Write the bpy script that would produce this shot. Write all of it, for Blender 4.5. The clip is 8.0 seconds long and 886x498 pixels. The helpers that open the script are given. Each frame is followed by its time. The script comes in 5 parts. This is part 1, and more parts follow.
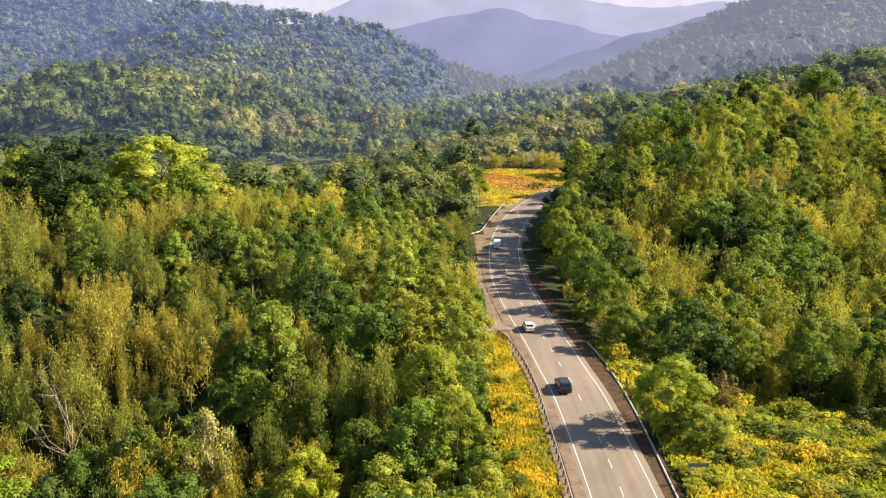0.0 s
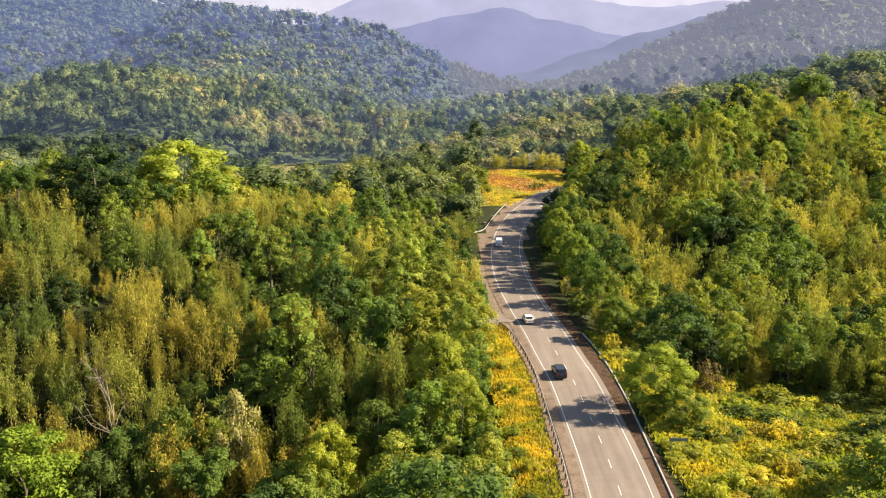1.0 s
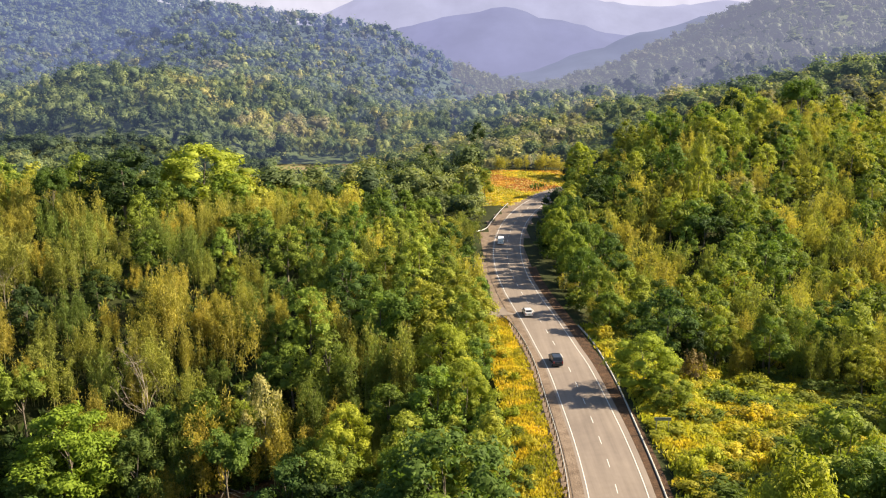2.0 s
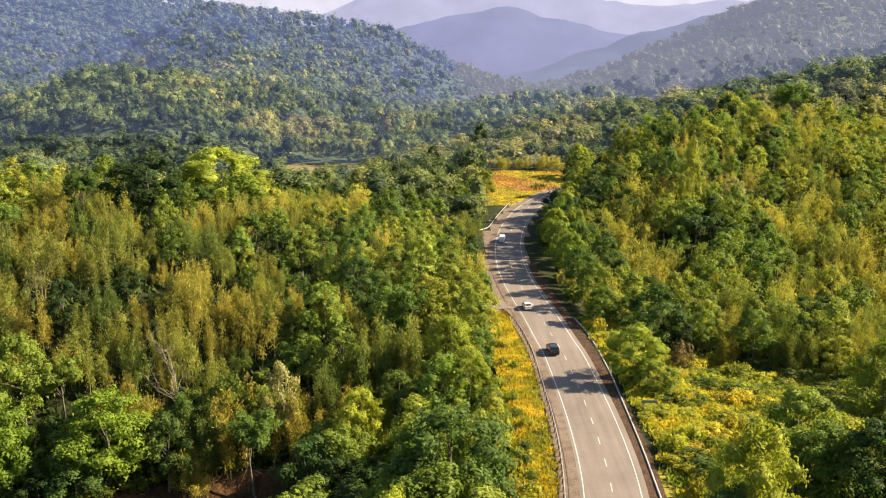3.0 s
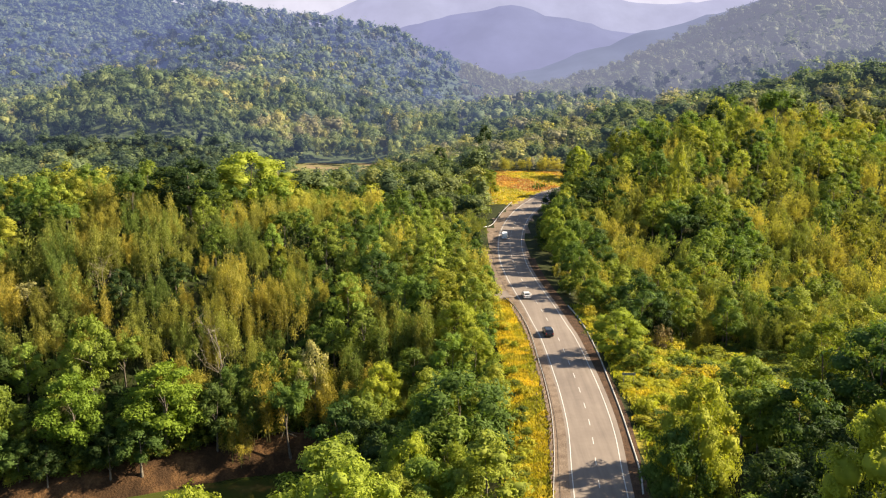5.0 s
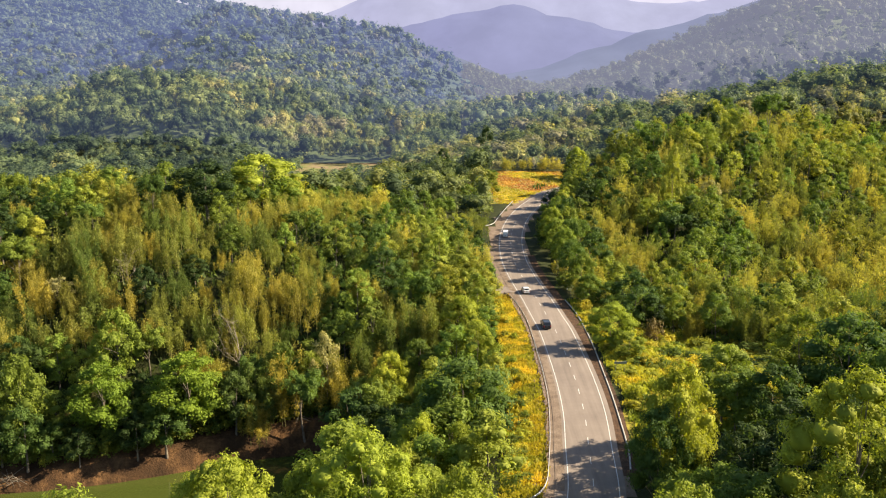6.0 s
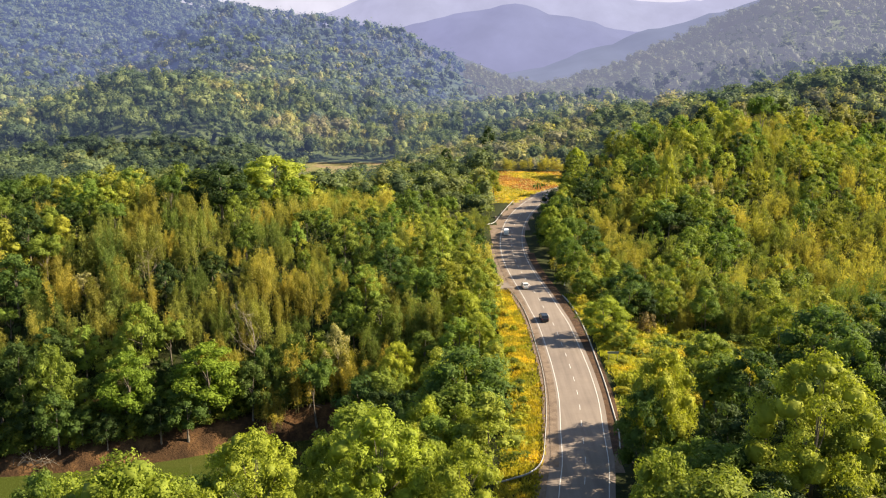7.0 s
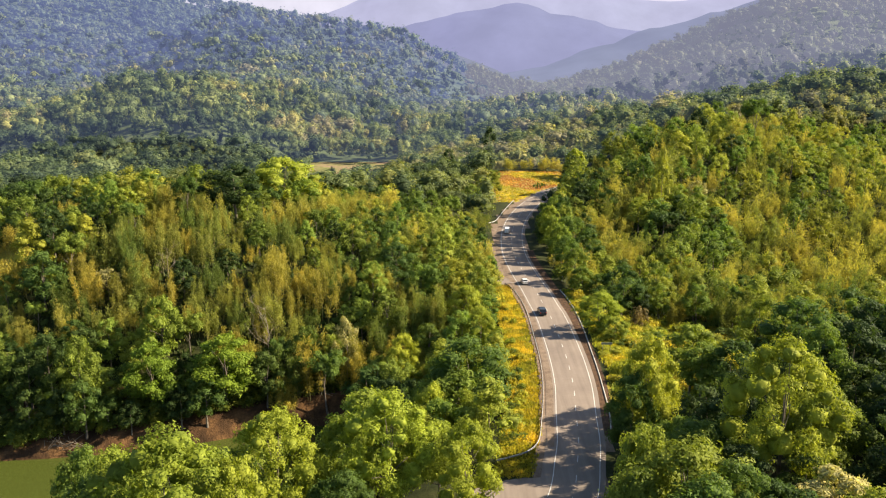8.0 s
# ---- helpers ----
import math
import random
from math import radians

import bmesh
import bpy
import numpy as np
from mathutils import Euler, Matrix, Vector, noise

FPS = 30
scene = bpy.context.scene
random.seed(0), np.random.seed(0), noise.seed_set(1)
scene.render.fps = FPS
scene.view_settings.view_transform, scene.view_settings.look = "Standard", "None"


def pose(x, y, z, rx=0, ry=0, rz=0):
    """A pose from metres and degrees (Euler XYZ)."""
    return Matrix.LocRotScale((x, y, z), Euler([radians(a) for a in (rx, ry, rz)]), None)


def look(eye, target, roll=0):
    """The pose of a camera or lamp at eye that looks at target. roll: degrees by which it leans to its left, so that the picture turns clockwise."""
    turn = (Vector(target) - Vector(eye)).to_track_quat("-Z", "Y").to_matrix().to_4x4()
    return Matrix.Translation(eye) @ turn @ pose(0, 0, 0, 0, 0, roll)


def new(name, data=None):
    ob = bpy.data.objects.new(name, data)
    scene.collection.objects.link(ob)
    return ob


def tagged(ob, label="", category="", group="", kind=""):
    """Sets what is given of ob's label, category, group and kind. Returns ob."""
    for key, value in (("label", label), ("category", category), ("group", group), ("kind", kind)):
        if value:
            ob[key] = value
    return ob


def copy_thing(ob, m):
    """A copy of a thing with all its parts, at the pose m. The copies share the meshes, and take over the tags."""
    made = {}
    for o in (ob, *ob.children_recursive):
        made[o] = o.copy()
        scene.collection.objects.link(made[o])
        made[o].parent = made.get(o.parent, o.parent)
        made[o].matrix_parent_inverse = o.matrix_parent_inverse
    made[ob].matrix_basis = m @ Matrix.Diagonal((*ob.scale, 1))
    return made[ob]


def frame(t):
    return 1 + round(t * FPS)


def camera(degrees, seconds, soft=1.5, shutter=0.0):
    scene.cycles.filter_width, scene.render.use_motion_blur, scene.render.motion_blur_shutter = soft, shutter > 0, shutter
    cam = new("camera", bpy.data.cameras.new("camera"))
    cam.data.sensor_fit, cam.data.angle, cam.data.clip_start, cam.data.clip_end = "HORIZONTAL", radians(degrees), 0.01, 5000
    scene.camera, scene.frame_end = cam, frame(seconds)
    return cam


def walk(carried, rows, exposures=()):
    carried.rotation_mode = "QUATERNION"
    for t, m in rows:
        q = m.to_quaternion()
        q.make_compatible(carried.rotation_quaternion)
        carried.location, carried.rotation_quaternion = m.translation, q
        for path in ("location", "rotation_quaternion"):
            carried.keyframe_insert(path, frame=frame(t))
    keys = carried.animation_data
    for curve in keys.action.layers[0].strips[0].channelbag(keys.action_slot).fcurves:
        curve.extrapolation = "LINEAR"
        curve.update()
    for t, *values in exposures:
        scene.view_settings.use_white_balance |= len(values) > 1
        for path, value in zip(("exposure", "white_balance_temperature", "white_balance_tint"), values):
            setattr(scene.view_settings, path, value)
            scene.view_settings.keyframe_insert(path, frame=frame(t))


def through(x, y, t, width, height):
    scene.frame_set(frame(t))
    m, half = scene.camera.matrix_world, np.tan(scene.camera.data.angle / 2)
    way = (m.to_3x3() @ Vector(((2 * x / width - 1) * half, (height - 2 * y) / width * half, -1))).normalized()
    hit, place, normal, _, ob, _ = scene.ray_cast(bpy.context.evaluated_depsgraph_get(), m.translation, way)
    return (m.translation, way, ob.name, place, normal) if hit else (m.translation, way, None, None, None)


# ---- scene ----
cam = camera(55.0, 8.0, soft=1.15)
# seconds, eye x y z, yaw to the left, pitch up, roll
ROWS = [
    (0.0, 0.22, -3.12, 47.24, -0.030, -11.685, -0.051),
    (0.5, -0.11, -8.90, 48.32, 0.050, -11.727, -0.024),
    (1.0, -0.42, -14.68, 49.40, 0.130, -11.769, 0.001),
    (1.5, -0.72, -20.45, 50.47, 0.208, -11.812, 0.023),
    (2.0, -1.01, -26.21, 51.55, 0.285, -11.855, 0.043),
    (2.5, -1.27, -31.96, 52.62, 0.361, -11.899, 0.059),
    (3.0, -1.52, -37.70, 53.69, 0.435, -11.942, 0.072),
    (3.5, -1.76, -43.43, 54.76, 0.509, -11.986, 0.083),
    (4.0, -1.98, -49.15, 55.83, 0.581, -12.031, 0.091),
    (4.5, -2.18, -54.86, 56.90, 0.652, -12.076, 0.095),
    (5.0, -2.37, -60.57, 57.96, 0.722, -12.121, 0.097),
    (5.5, -2.54, -66.26, 59.02, 0.790, -12.166, 0.096),
    (6.0, -2.70, -71.95, 60.08, 0.857, -12.212, 0.093),
    (6.5, -2.84, -77.63, 61.14, 0.924, -12.258, 0.086),
    (7.0, -2.96, -83.29, 62.20, 0.988, -12.304, 0.076),
    (7.5, -3.07, -88.95, 63.25, 1.052, -12.351, 0.064),
    (8.0, -3.16, -94.60, 64.30, 1.115, -12.398, 0.049),
]
walk(cam, [(t, pose(x, y, z, 0, 0, yaw) @ pose(0, 0, 0, 90 + pitch, 0, 0) @ pose(0, 0, 0, 0, 0, roll)) for t, x, y, z, yaw, pitch, roll in ROWS])

# ---- light ----
SUN_FROM = Vector((1.0, 0.13, 0.0)).normalized()
SUN_UP = radians(34)
world = bpy.data.worlds.new("world")
scene.world = world
world.use_nodes = True
sky = world.node_tree.nodes.new("ShaderNodeTexSky")
sky.sky_type = "NISHITA"
sky.sun_disc = False
sky.sun_elevation = SUN_UP
sky.sun_rotation = math.atan2(SUN_FROM.x, SUN_FROM.y)
sky.dust_density = 1.2
sky.ozone_density = 2.0
world.node_tree.links.new(sky.outputs[0], world.node_tree.nodes["Background"].inputs[0])
world.node_tree.nodes["Background"].inputs[1].default_value = 0.066
sun = new("sun", bpy.data.lights.new("sun", "SUN"))
sun.data.energy = 4.9
sun.data.angle = radians(0.6)
sun.data.color = (1.0, 0.86, 0.64)
sun.matrix_world = look(SUN_FROM * math.cos(SUN_UP) * 500 + Vector((0, 0, math.sin(SUN_UP) * 500)), (0, 0, 0))
scene.view_settings.exposure = 1.66


# ---- materials ----
def nodes_of(name, rough=0.8, spec=0.2):
    m = bpy.data.materials.new(name)
    m.use_nodes = True
    nt = m.node_tree
    b = nt.nodes["Principled BSDF"]
    b.inputs["Roughness"].default_value = rough
    b.inputs["Specular IOR Level"].default_value = spec
    return m, nt, b


def node(nt, kind, **values):
    n = nt.nodes.new("ShaderNode" + kind)
    for k, v in values.items():
        n.inputs[k.replace("_", " ")].default_value = v
    return n


def ramp(nt, stops):
    r = nt.nodes.new("ShaderNodeValToRGB")
    els = r.color_ramp.elements
    while len(els) < len(stops):
        els.new(0.5)
    for e, (p, c) in zip(els, stops):
        e.position, e.color = p, (*c, 1)
    return r


def mixc(nt, fac, a, b, mode="MIX"):
    m = nt.nodes.new("ShaderNodeMix")
    m.data_type, m.blend_type = "RGBA", mode
    for sock, v in ((m.inputs[0], fac), (m.inputs[6], a), (m.inputs[7], b)):
        if hasattr(v, "is_linked"):
            nt.links.new(v, sock)
        else:
            sock.default_value = v if isinstance(v, float) else (*v, 1)
    return m.outputs[2]


def world_pos(nt):
    return nt.nodes.new("ShaderNodeNewGeometry").outputs["Position"]


def noise_at(nt, scale, detail=4.0, rough=0.6):
    n = node(nt, "TexNoise", Scale=scale, Detail=detail, Roughness=rough)
    nt.links.new(world_pos(nt), n.inputs["Vector"])
    return n.outputs["Fac"]


def leaf_material(name, young, mid, old, through=0.35, by_place=0.0, haze_glow=None, stops=None):
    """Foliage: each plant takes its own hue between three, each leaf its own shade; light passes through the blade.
    Optional emission paints haze onto the woods from some 400 m off."""
    m, nt, b = nodes_of(name, 0.65, 0.12)
    if stops:
        tint = nt.nodes.new("ShaderNodeAttribute")
        tint.attribute_name = "tint"
        each = tint.outputs["Fac"]
    elif by_place:
        cells = node(nt, "TexVoronoi", Scale=by_place)
        nt.links.new(world_pos(nt), cells.inputs["Vector"])
        sep = nt.nodes.new("ShaderNodeSeparateColor")
        nt.links.new(cells.outputs["Color"], sep.inputs[0])
        each = sep.outputs[0]
    else:
        each = nt.nodes.new("ShaderNodeObjectInfo").outputs["Random"]
    tone = ramp(nt, stops or [(0.05, [v * 1.3 for v in old]), (0.5, [v * 1.25 for v in mid]), (0.95, [v * 1.2 for v in young])])
    nt.links.new(each, tone.inputs[0])
    patch = ramp(nt, [(0.35, (0.72, 0.74, 0.7)), (0.65, (1.2, 1.16, 1.1))])
    nt.links.new(noise_at(nt, 0.45, 2.0), patch.inputs[0])
    c = mixc(nt, 1.0, tone.outputs[0], patch.outputs[0], "MULTIPLY")
    again = nt.nodes.new("ShaderNodeMath")
    again.operation = "MULTIPLY"
    again.inputs[1].default_value = 17.3
    nt.links.new(each, again.inputs[0])
    part_of = nt.nodes.new("ShaderNodeMath")
    part_of.operation = "FRACT"
    nt.links.new(again.outputs[0], part_of.inputs[0])
    pale = ramp(nt, [(0.0, (0.76, 0.78, 0.8)), (1.0, (1.24, 1.22, 1.2))])
    nt.links.new(part_of.outputs[0], pale.inputs[0])
    c = mixc(nt, 1.0, c, pale.outputs[0], "MULTIPLY")
    one = ramp(nt, [(0.0, (0.84, 0.86, 0.86)), (1.0, (1.16, 1.13, 1.06))])
    nt.links.new(nt.nodes.new("ShaderNodeNewGeometry").outputs["Random Per Island"], one.inputs[0])
    c = mixc(nt, 1.0, c, one.outputs[0], "MULTIPLY")
    nt.links.new(c, b.inputs["Base Color"])
    if haze_glow:
        b.inputs["Emission Color"].default_value = (*haze_glow, 1)
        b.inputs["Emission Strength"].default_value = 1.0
    t = nt.nodes.new("ShaderNodeBsdfTranslucent")
    nt.links.new(mixc(nt, 1.0, c, (1.12, 1.15, 0.5), "MULTIPLY"), t.inputs["Color"])
    mix = nt.nodes.new("ShaderNodeMixShader")
    mix.inputs[0].default_value = through
    nt.links.new(b.outputs[0], mix.inputs[1])
    nt.links.new(t.outputs[0], mix.inputs[2])
    nt.links.new(mix.outputs[0], nt.nodes["Material Output"].inputs[0])
    return m


def ground_material(name, stops, coarse, fine, bump=0.4, rough=0.95, mottle=0.3):
    """Soil, grass or stone: two scales of mottling and a fine relief."""
    m, nt, b = nodes_of(name, rough, 0.1)
    r = ramp(nt, stops)
    nt.links.new(noise_at(nt, coarse, 6.0, 0.65), r.inputs[0])
    f = ramp(nt, [(0.3, [1 - mottle] * 3), (0.7, [1 + 0.8 * mottle] * 3)])
    n = noise_at(nt, fine, 4.0)
    nt.links.new(n, f.inputs[0])
    nt.links.new(mixc(nt, 1.0, r.outputs[0], f.outputs[0], "MULTIPLY"), b.inputs["Base Color"])
    bm = node(nt, "Bump", Strength=bump, Distance=0.3)
    nt.links.new(n, bm.inputs["Height"])
    nt.links.new(bm.outputs[0], b.inputs["Normal"])
    return m


def plain(name, colour, rough=0.5, spec=0.4, metal=0.0, speck=0.12, scale=3.0):
    m, nt, b = nodes_of(name, rough, spec)
    b.inputs["Metallic"].default_value = metal
    r = ramp(nt, [(0.3, [v * (1 - speck) for v in colour]), (0.7, [min(1, v * (1 + speck)) for v in colour])])
    nt.links.new(noise_at(nt, scale, 5.0), r.inputs[0])
    nt.links.new(r.outputs[0], b.inputs["Base Color"])
    return m


def woods_material(name, gain, cool, through, haze_glow=None, even=0.0):
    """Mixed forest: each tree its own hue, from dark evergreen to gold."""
    # cool and even put haze into the base hues: bluer, less varied
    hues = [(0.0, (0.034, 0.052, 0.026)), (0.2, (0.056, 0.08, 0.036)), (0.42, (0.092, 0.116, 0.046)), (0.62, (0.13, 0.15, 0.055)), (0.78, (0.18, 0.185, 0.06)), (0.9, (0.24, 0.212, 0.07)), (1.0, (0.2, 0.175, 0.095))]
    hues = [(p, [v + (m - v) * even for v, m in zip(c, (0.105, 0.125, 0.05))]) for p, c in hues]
    return leaf_material(name, None, None, None, through, 0, haze_glow, [(p, (r * gain * (1 - 0.3 * cool), g * gain, (b + 0.025 * cool) * gain * (1 + 0.5 * cool))) for p, (r, g, b) in hues])


M_BROAD = leaf_material("leaf_green", (0.148, 0.184, 0.031), (0.089, 0.135, 0.027), (0.048, 0.082, 0.022), 0.42)
M_LIME = leaf_material("leaf_lime", (0.275, 0.275, 0.042), (0.205, 0.235, 0.039), (0.126, 0.188, 0.035), 0.42)
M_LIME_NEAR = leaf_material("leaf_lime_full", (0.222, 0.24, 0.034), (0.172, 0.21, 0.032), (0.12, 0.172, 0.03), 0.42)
M_DARK = leaf_material("leaf_dark", (0.062, 0.09, 0.02), (0.043, 0.068, 0.018), (0.028, 0.047, 0.015), 0.35)
M_BAMBOO = leaf_material("leaf_bamboo", (0.28, 0.232, 0.046), (0.196, 0.196, 0.043), (0.115, 0.153, 0.037), 0.4)
hues = ((0.1, (0.15, 0.175, 0.045)), (0.5, (0.25, 0.24, 0.055)), (0.9, (0.34, 0.295, 0.07)))
M_THICKET = leaf_material("leaf_bamboo_thicket", None, None, None, 0.45, 0, None, [(p, [v * 1.2 for v in c]) for p, c in hues])
# lighter, evener lime for sunlit crowns, the sunlight put into its colour
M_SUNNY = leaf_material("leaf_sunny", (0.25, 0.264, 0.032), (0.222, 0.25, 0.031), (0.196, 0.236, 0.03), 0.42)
# paler copy of leaf_bamboo for the clumps past y 150
M_PALE_BAMBOO = leaf_material("leaf_pale_bamboo", (0.34, 0.3, 0.07), (0.26, 0.245, 0.058), (0.16, 0.18, 0.045), 0.45)
M_SHRUB = leaf_material("leaf_shrub", (0.17, 0.185, 0.028), (0.1, 0.135, 0.025), (0.06, 0.09, 0.02), 0.42)
M_GRASS = leaf_material("leaf_grass", (0.44, 0.325, 0.04), (0.35, 0.285, 0.036), (0.23, 0.22, 0.032), 0.45, 0.25)
M_VINE = leaf_material("leaf_vine", (0.4, 0.32, 0.042), (0.3, 0.28, 0.038), (0.19, 0.22, 0.032), 0.45, 0.18)
M_MOUND = leaf_material("leaf_mound", (0.41, 0.33, 0.042), (0.31, 0.295, 0.038), (0.2, 0.235, 0.032), 0.48)
M_WOODS = woods_material("leaf_woods", 1.4, 0.05, 0.42, None, 0.1)
# woods farther off: haze painted as emission over bluer, flatter leaf colours
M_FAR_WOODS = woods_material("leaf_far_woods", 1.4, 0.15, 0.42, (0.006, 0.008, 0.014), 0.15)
M_HILL_NEAR = woods_material("hazy_hill_foot", 1.34, 0.12, 0.42, (0.015, 0.019, 0.037), 0.05)
M_HILL = woods_material("hazy_hillside", 1.18, 0.22, 0.42, (0.028, 0.034, 0.066), 0.1)
M_RIDGE = woods_material("hazy_near_ridge", 0.94, 0.4, 0.42, (0.044, 0.052, 0.104), 0.35)
M_HILL_FAR = woods_material("hazy_ridge", 0.75, 0.55, 0.4, (0.062, 0.074, 0.155), 0.55)
M_EAST_LOW = woods_material("hazy_east_foot", 0.55, 0.42, 0.42, (0.066, 0.072, 0.115), 0.4)
M_HILL_EAST = woods_material("hazy_east_hill", 0.46, 0.4, 0.42, (0.115, 0.117, 0.163), 0.45)
M_BARK = plain("bark", (0.15, 0.125, 0.095), 0.9, 0.1, 0, 0.4, 2.0)
M_PALE = plain("pale_bark", (0.24, 0.2, 0.15), 0.9, 0.1, 0, 0.25, 2.0)
M_CULM = plain("bamboo_culm", (0.22, 0.2, 0.06), 0.6, 0.3, 0, 0.3, 1.5)
M_FLOOR = ground_material("forest_floor", [(0.3, (0.018, 0.024, 0.008)), (0.55, (0.035, 0.04, 0.013)), (0.8, (0.07, 0.055, 0.025))], 0.15, 2.2)
M_HILL_FLOOR = ground_material("hazy_hill_floor", [(0.3, (0.04, 0.055, 0.025)), (0.55, (0.065, 0.085, 0.035)), (0.8, (0.1, 0.11, 0.05))], 0.05, 0.5)
M_FAR_FLOOR = ground_material("hazy_backdrop_floor", [(0.3, (0.035, 0.05, 0.035)), (0.55, (0.05, 0.068, 0.042)), (0.8, (0.07, 0.085, 0.05))], 0.05, 0.5)
M_EAST_FLOOR = ground_material("hazy_east_floor", [(0.3, (0.04, 0.05, 0.035)), (0.55, (0.06, 0.075, 0.045)), (0.8, (0.08, 0.09, 0.055))], 0.05, 0.5)
# haze over the far ground, painted as a faint bluish emission
for floor, haze_glow in ((M_HILL_FLOOR, (0.012, 0.015, 0.026, 1)), (M_FAR_FLOOR, (0.03, 0.037, 0.075, 1)), (M_EAST_FLOOR, (0.05, 0.054, 0.074, 1))):
    floor.node_tree.nodes["Principled BSDF"].inputs["Emission Color"].default_value = haze_glow
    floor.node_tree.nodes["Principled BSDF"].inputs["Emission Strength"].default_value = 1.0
M_VERGE = ground_material("verge_grass", [(0.3, (0.19, 0.17, 0.03)), (0.6, (0.32, 0.25, 0.035)), (0.8, (0.4, 0.25, 0.045))], 0.3, 3.5)
M_MEADOW = ground_material("dry_meadow", [(0.35, (0.24, 0.22, 0.05)), (0.55, (0.31, 0.25, 0.06)), (0.7, (0.27, 0.15, 0.07))], 0.11, 1.5)
M_FLAT = ground_material("valley_flat", [(0.3, (0.1, 0.12, 0.04)), (0.46, (0.17, 0.16, 0.065)), (0.6, (0.22, 0.155, 0.1)), (0.8, (0.2, 0.18, 0.15))], 0.05, 0.5)
# earth tones, with tree shade and sunlit patches put into the mottling
M_BANK = ground_material("bank_earth", [(0.3, (0.03, 0.018, 0.01)), (0.5, (0.06, 0.033, 0.016)), (0.72, (0.2, 0.105, 0.042))], 0.16, 2.5, 0.8)
M_SHOULDER = ground_material("shoulder_gravel", [(0.3, (0.12, 0.085, 0.06)), (0.6, (0.2, 0.15, 0.11)), (0.8, (0.25, 0.2, 0.15))], 0.5, 6.0)
M_ASPHALT = ground_material("asphalt", [(0.3, (0.172, 0.141, 0.119)), (0.6, (0.21, 0.173, 0.144)), (0.85, (0.246, 0.203, 0.167))], 0.07, 1.1, 0.03, 0.85, 0.05)
nt_a, b_a = M_ASPHALT.node_tree, M_ASPHALT.node_tree.nodes["Principled BSDF"]
along = node(nt_a, "Mapping", Scale=(1.1, 0.035, 1.0))
nt_a.links.new(world_pos(nt_a), along.inputs["Vector"])
lanes = node(nt_a, "TexNoise", Scale=1.0, Detail=5.0, Roughness=0.6)
nt_a.links.new(along.outputs[0], lanes.inputs["Vector"])
worn = ramp(nt_a, [(0.32, (0.86, 0.85, 0.84)), (0.68, (1.12, 1.11, 1.09))])
nt_a.links.new(lanes.outputs["Fac"], worn.inputs[0])
nt_a.links.new(mixc(nt_a, 1.0, b_a.inputs["Base Color"].links[0].from_socket, worn.outputs[0], "MULTIPLY"), b_a.inputs["Base Color"])
M_PAINT = plain("road_paint", (0.54, 0.525, 0.49), 0.7, 0.3, 0, 0.12, 1.2)
M_STEEL = plain("galvanised_steel", (0.36, 0.36, 0.35), 0.5, 0.5, 0.5, 0.12, 1.5)
M_POST = plain("rusty_post", (0.12, 0.075, 0.045), 0.85, 0.2, 0.0, 0.3, 2.0)
M_CONCRETE = ground_material("concrete", [(0.3, (0.3, 0.285, 0.25)), (0.7, (0.42, 0.4, 0.36))], 0.6, 4.0, 0.2)
M_WATER, nt_w, b_w = nodes_of("green_water", 0.08, 0.5)
b_w.inputs["Base Color"].default_value = (0.05, 0.062, 0.012, 1)
rip = node(nt_w, "Bump", Strength=0.08, Distance=0.1)
nt_w.links.new(noise_at(nt_w, 0.9, 3.0), rip.inputs["Height"])
nt_w.links.new(rip.outputs[0], b_w.inputs["Normal"])


def far_material(name, haze_glow, share):
    """Mountains and cloud kilometres away, a backdrop with its haze painted as a glow."""
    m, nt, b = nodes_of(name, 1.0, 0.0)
    r = ramp(nt, [(0.35, [v * 0.93 for v in haze_glow]), (0.65, [min(1, v * 1.06) for v in haze_glow])])
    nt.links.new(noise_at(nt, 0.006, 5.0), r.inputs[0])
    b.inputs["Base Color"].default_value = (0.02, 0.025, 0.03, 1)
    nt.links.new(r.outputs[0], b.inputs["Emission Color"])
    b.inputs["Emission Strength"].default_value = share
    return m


# ---- ground form ----
NEAR_X, NEAR_Y, NEAR_S = (-140, 50), (-30, 50), 40.0
NEAR = [
    (-2.0, -1.6, -1.1, 0.1, 2.0, -0.7, 1.1), (-4.5, -0.4, 3.5, 3.5, 0.9, 2.4, -0.8), (-17.4, -11.1, -24.3, 4.8, 0.3, 1.0, -0.6),
    (-0.3, 19.3, 0.3, -0.3, -4.6, 2.2, 5.2), (7.6, 5.0, 5.4, 0.8, -6.0, -10.7, -1.6), (5.8, -1.3, 9.1, -9.1, 16.7, -3.4, -3.2),
    (2.6, -4.3, 9.3, -10.2, 4.4, 6.0, 6.3), (5.1, 1.6, 0.6, 0.7, 5.4, 7.9, 4.7), (-1.7, -7.2, -2.6, 9.3, -21.6, 18.9, 5.9)]
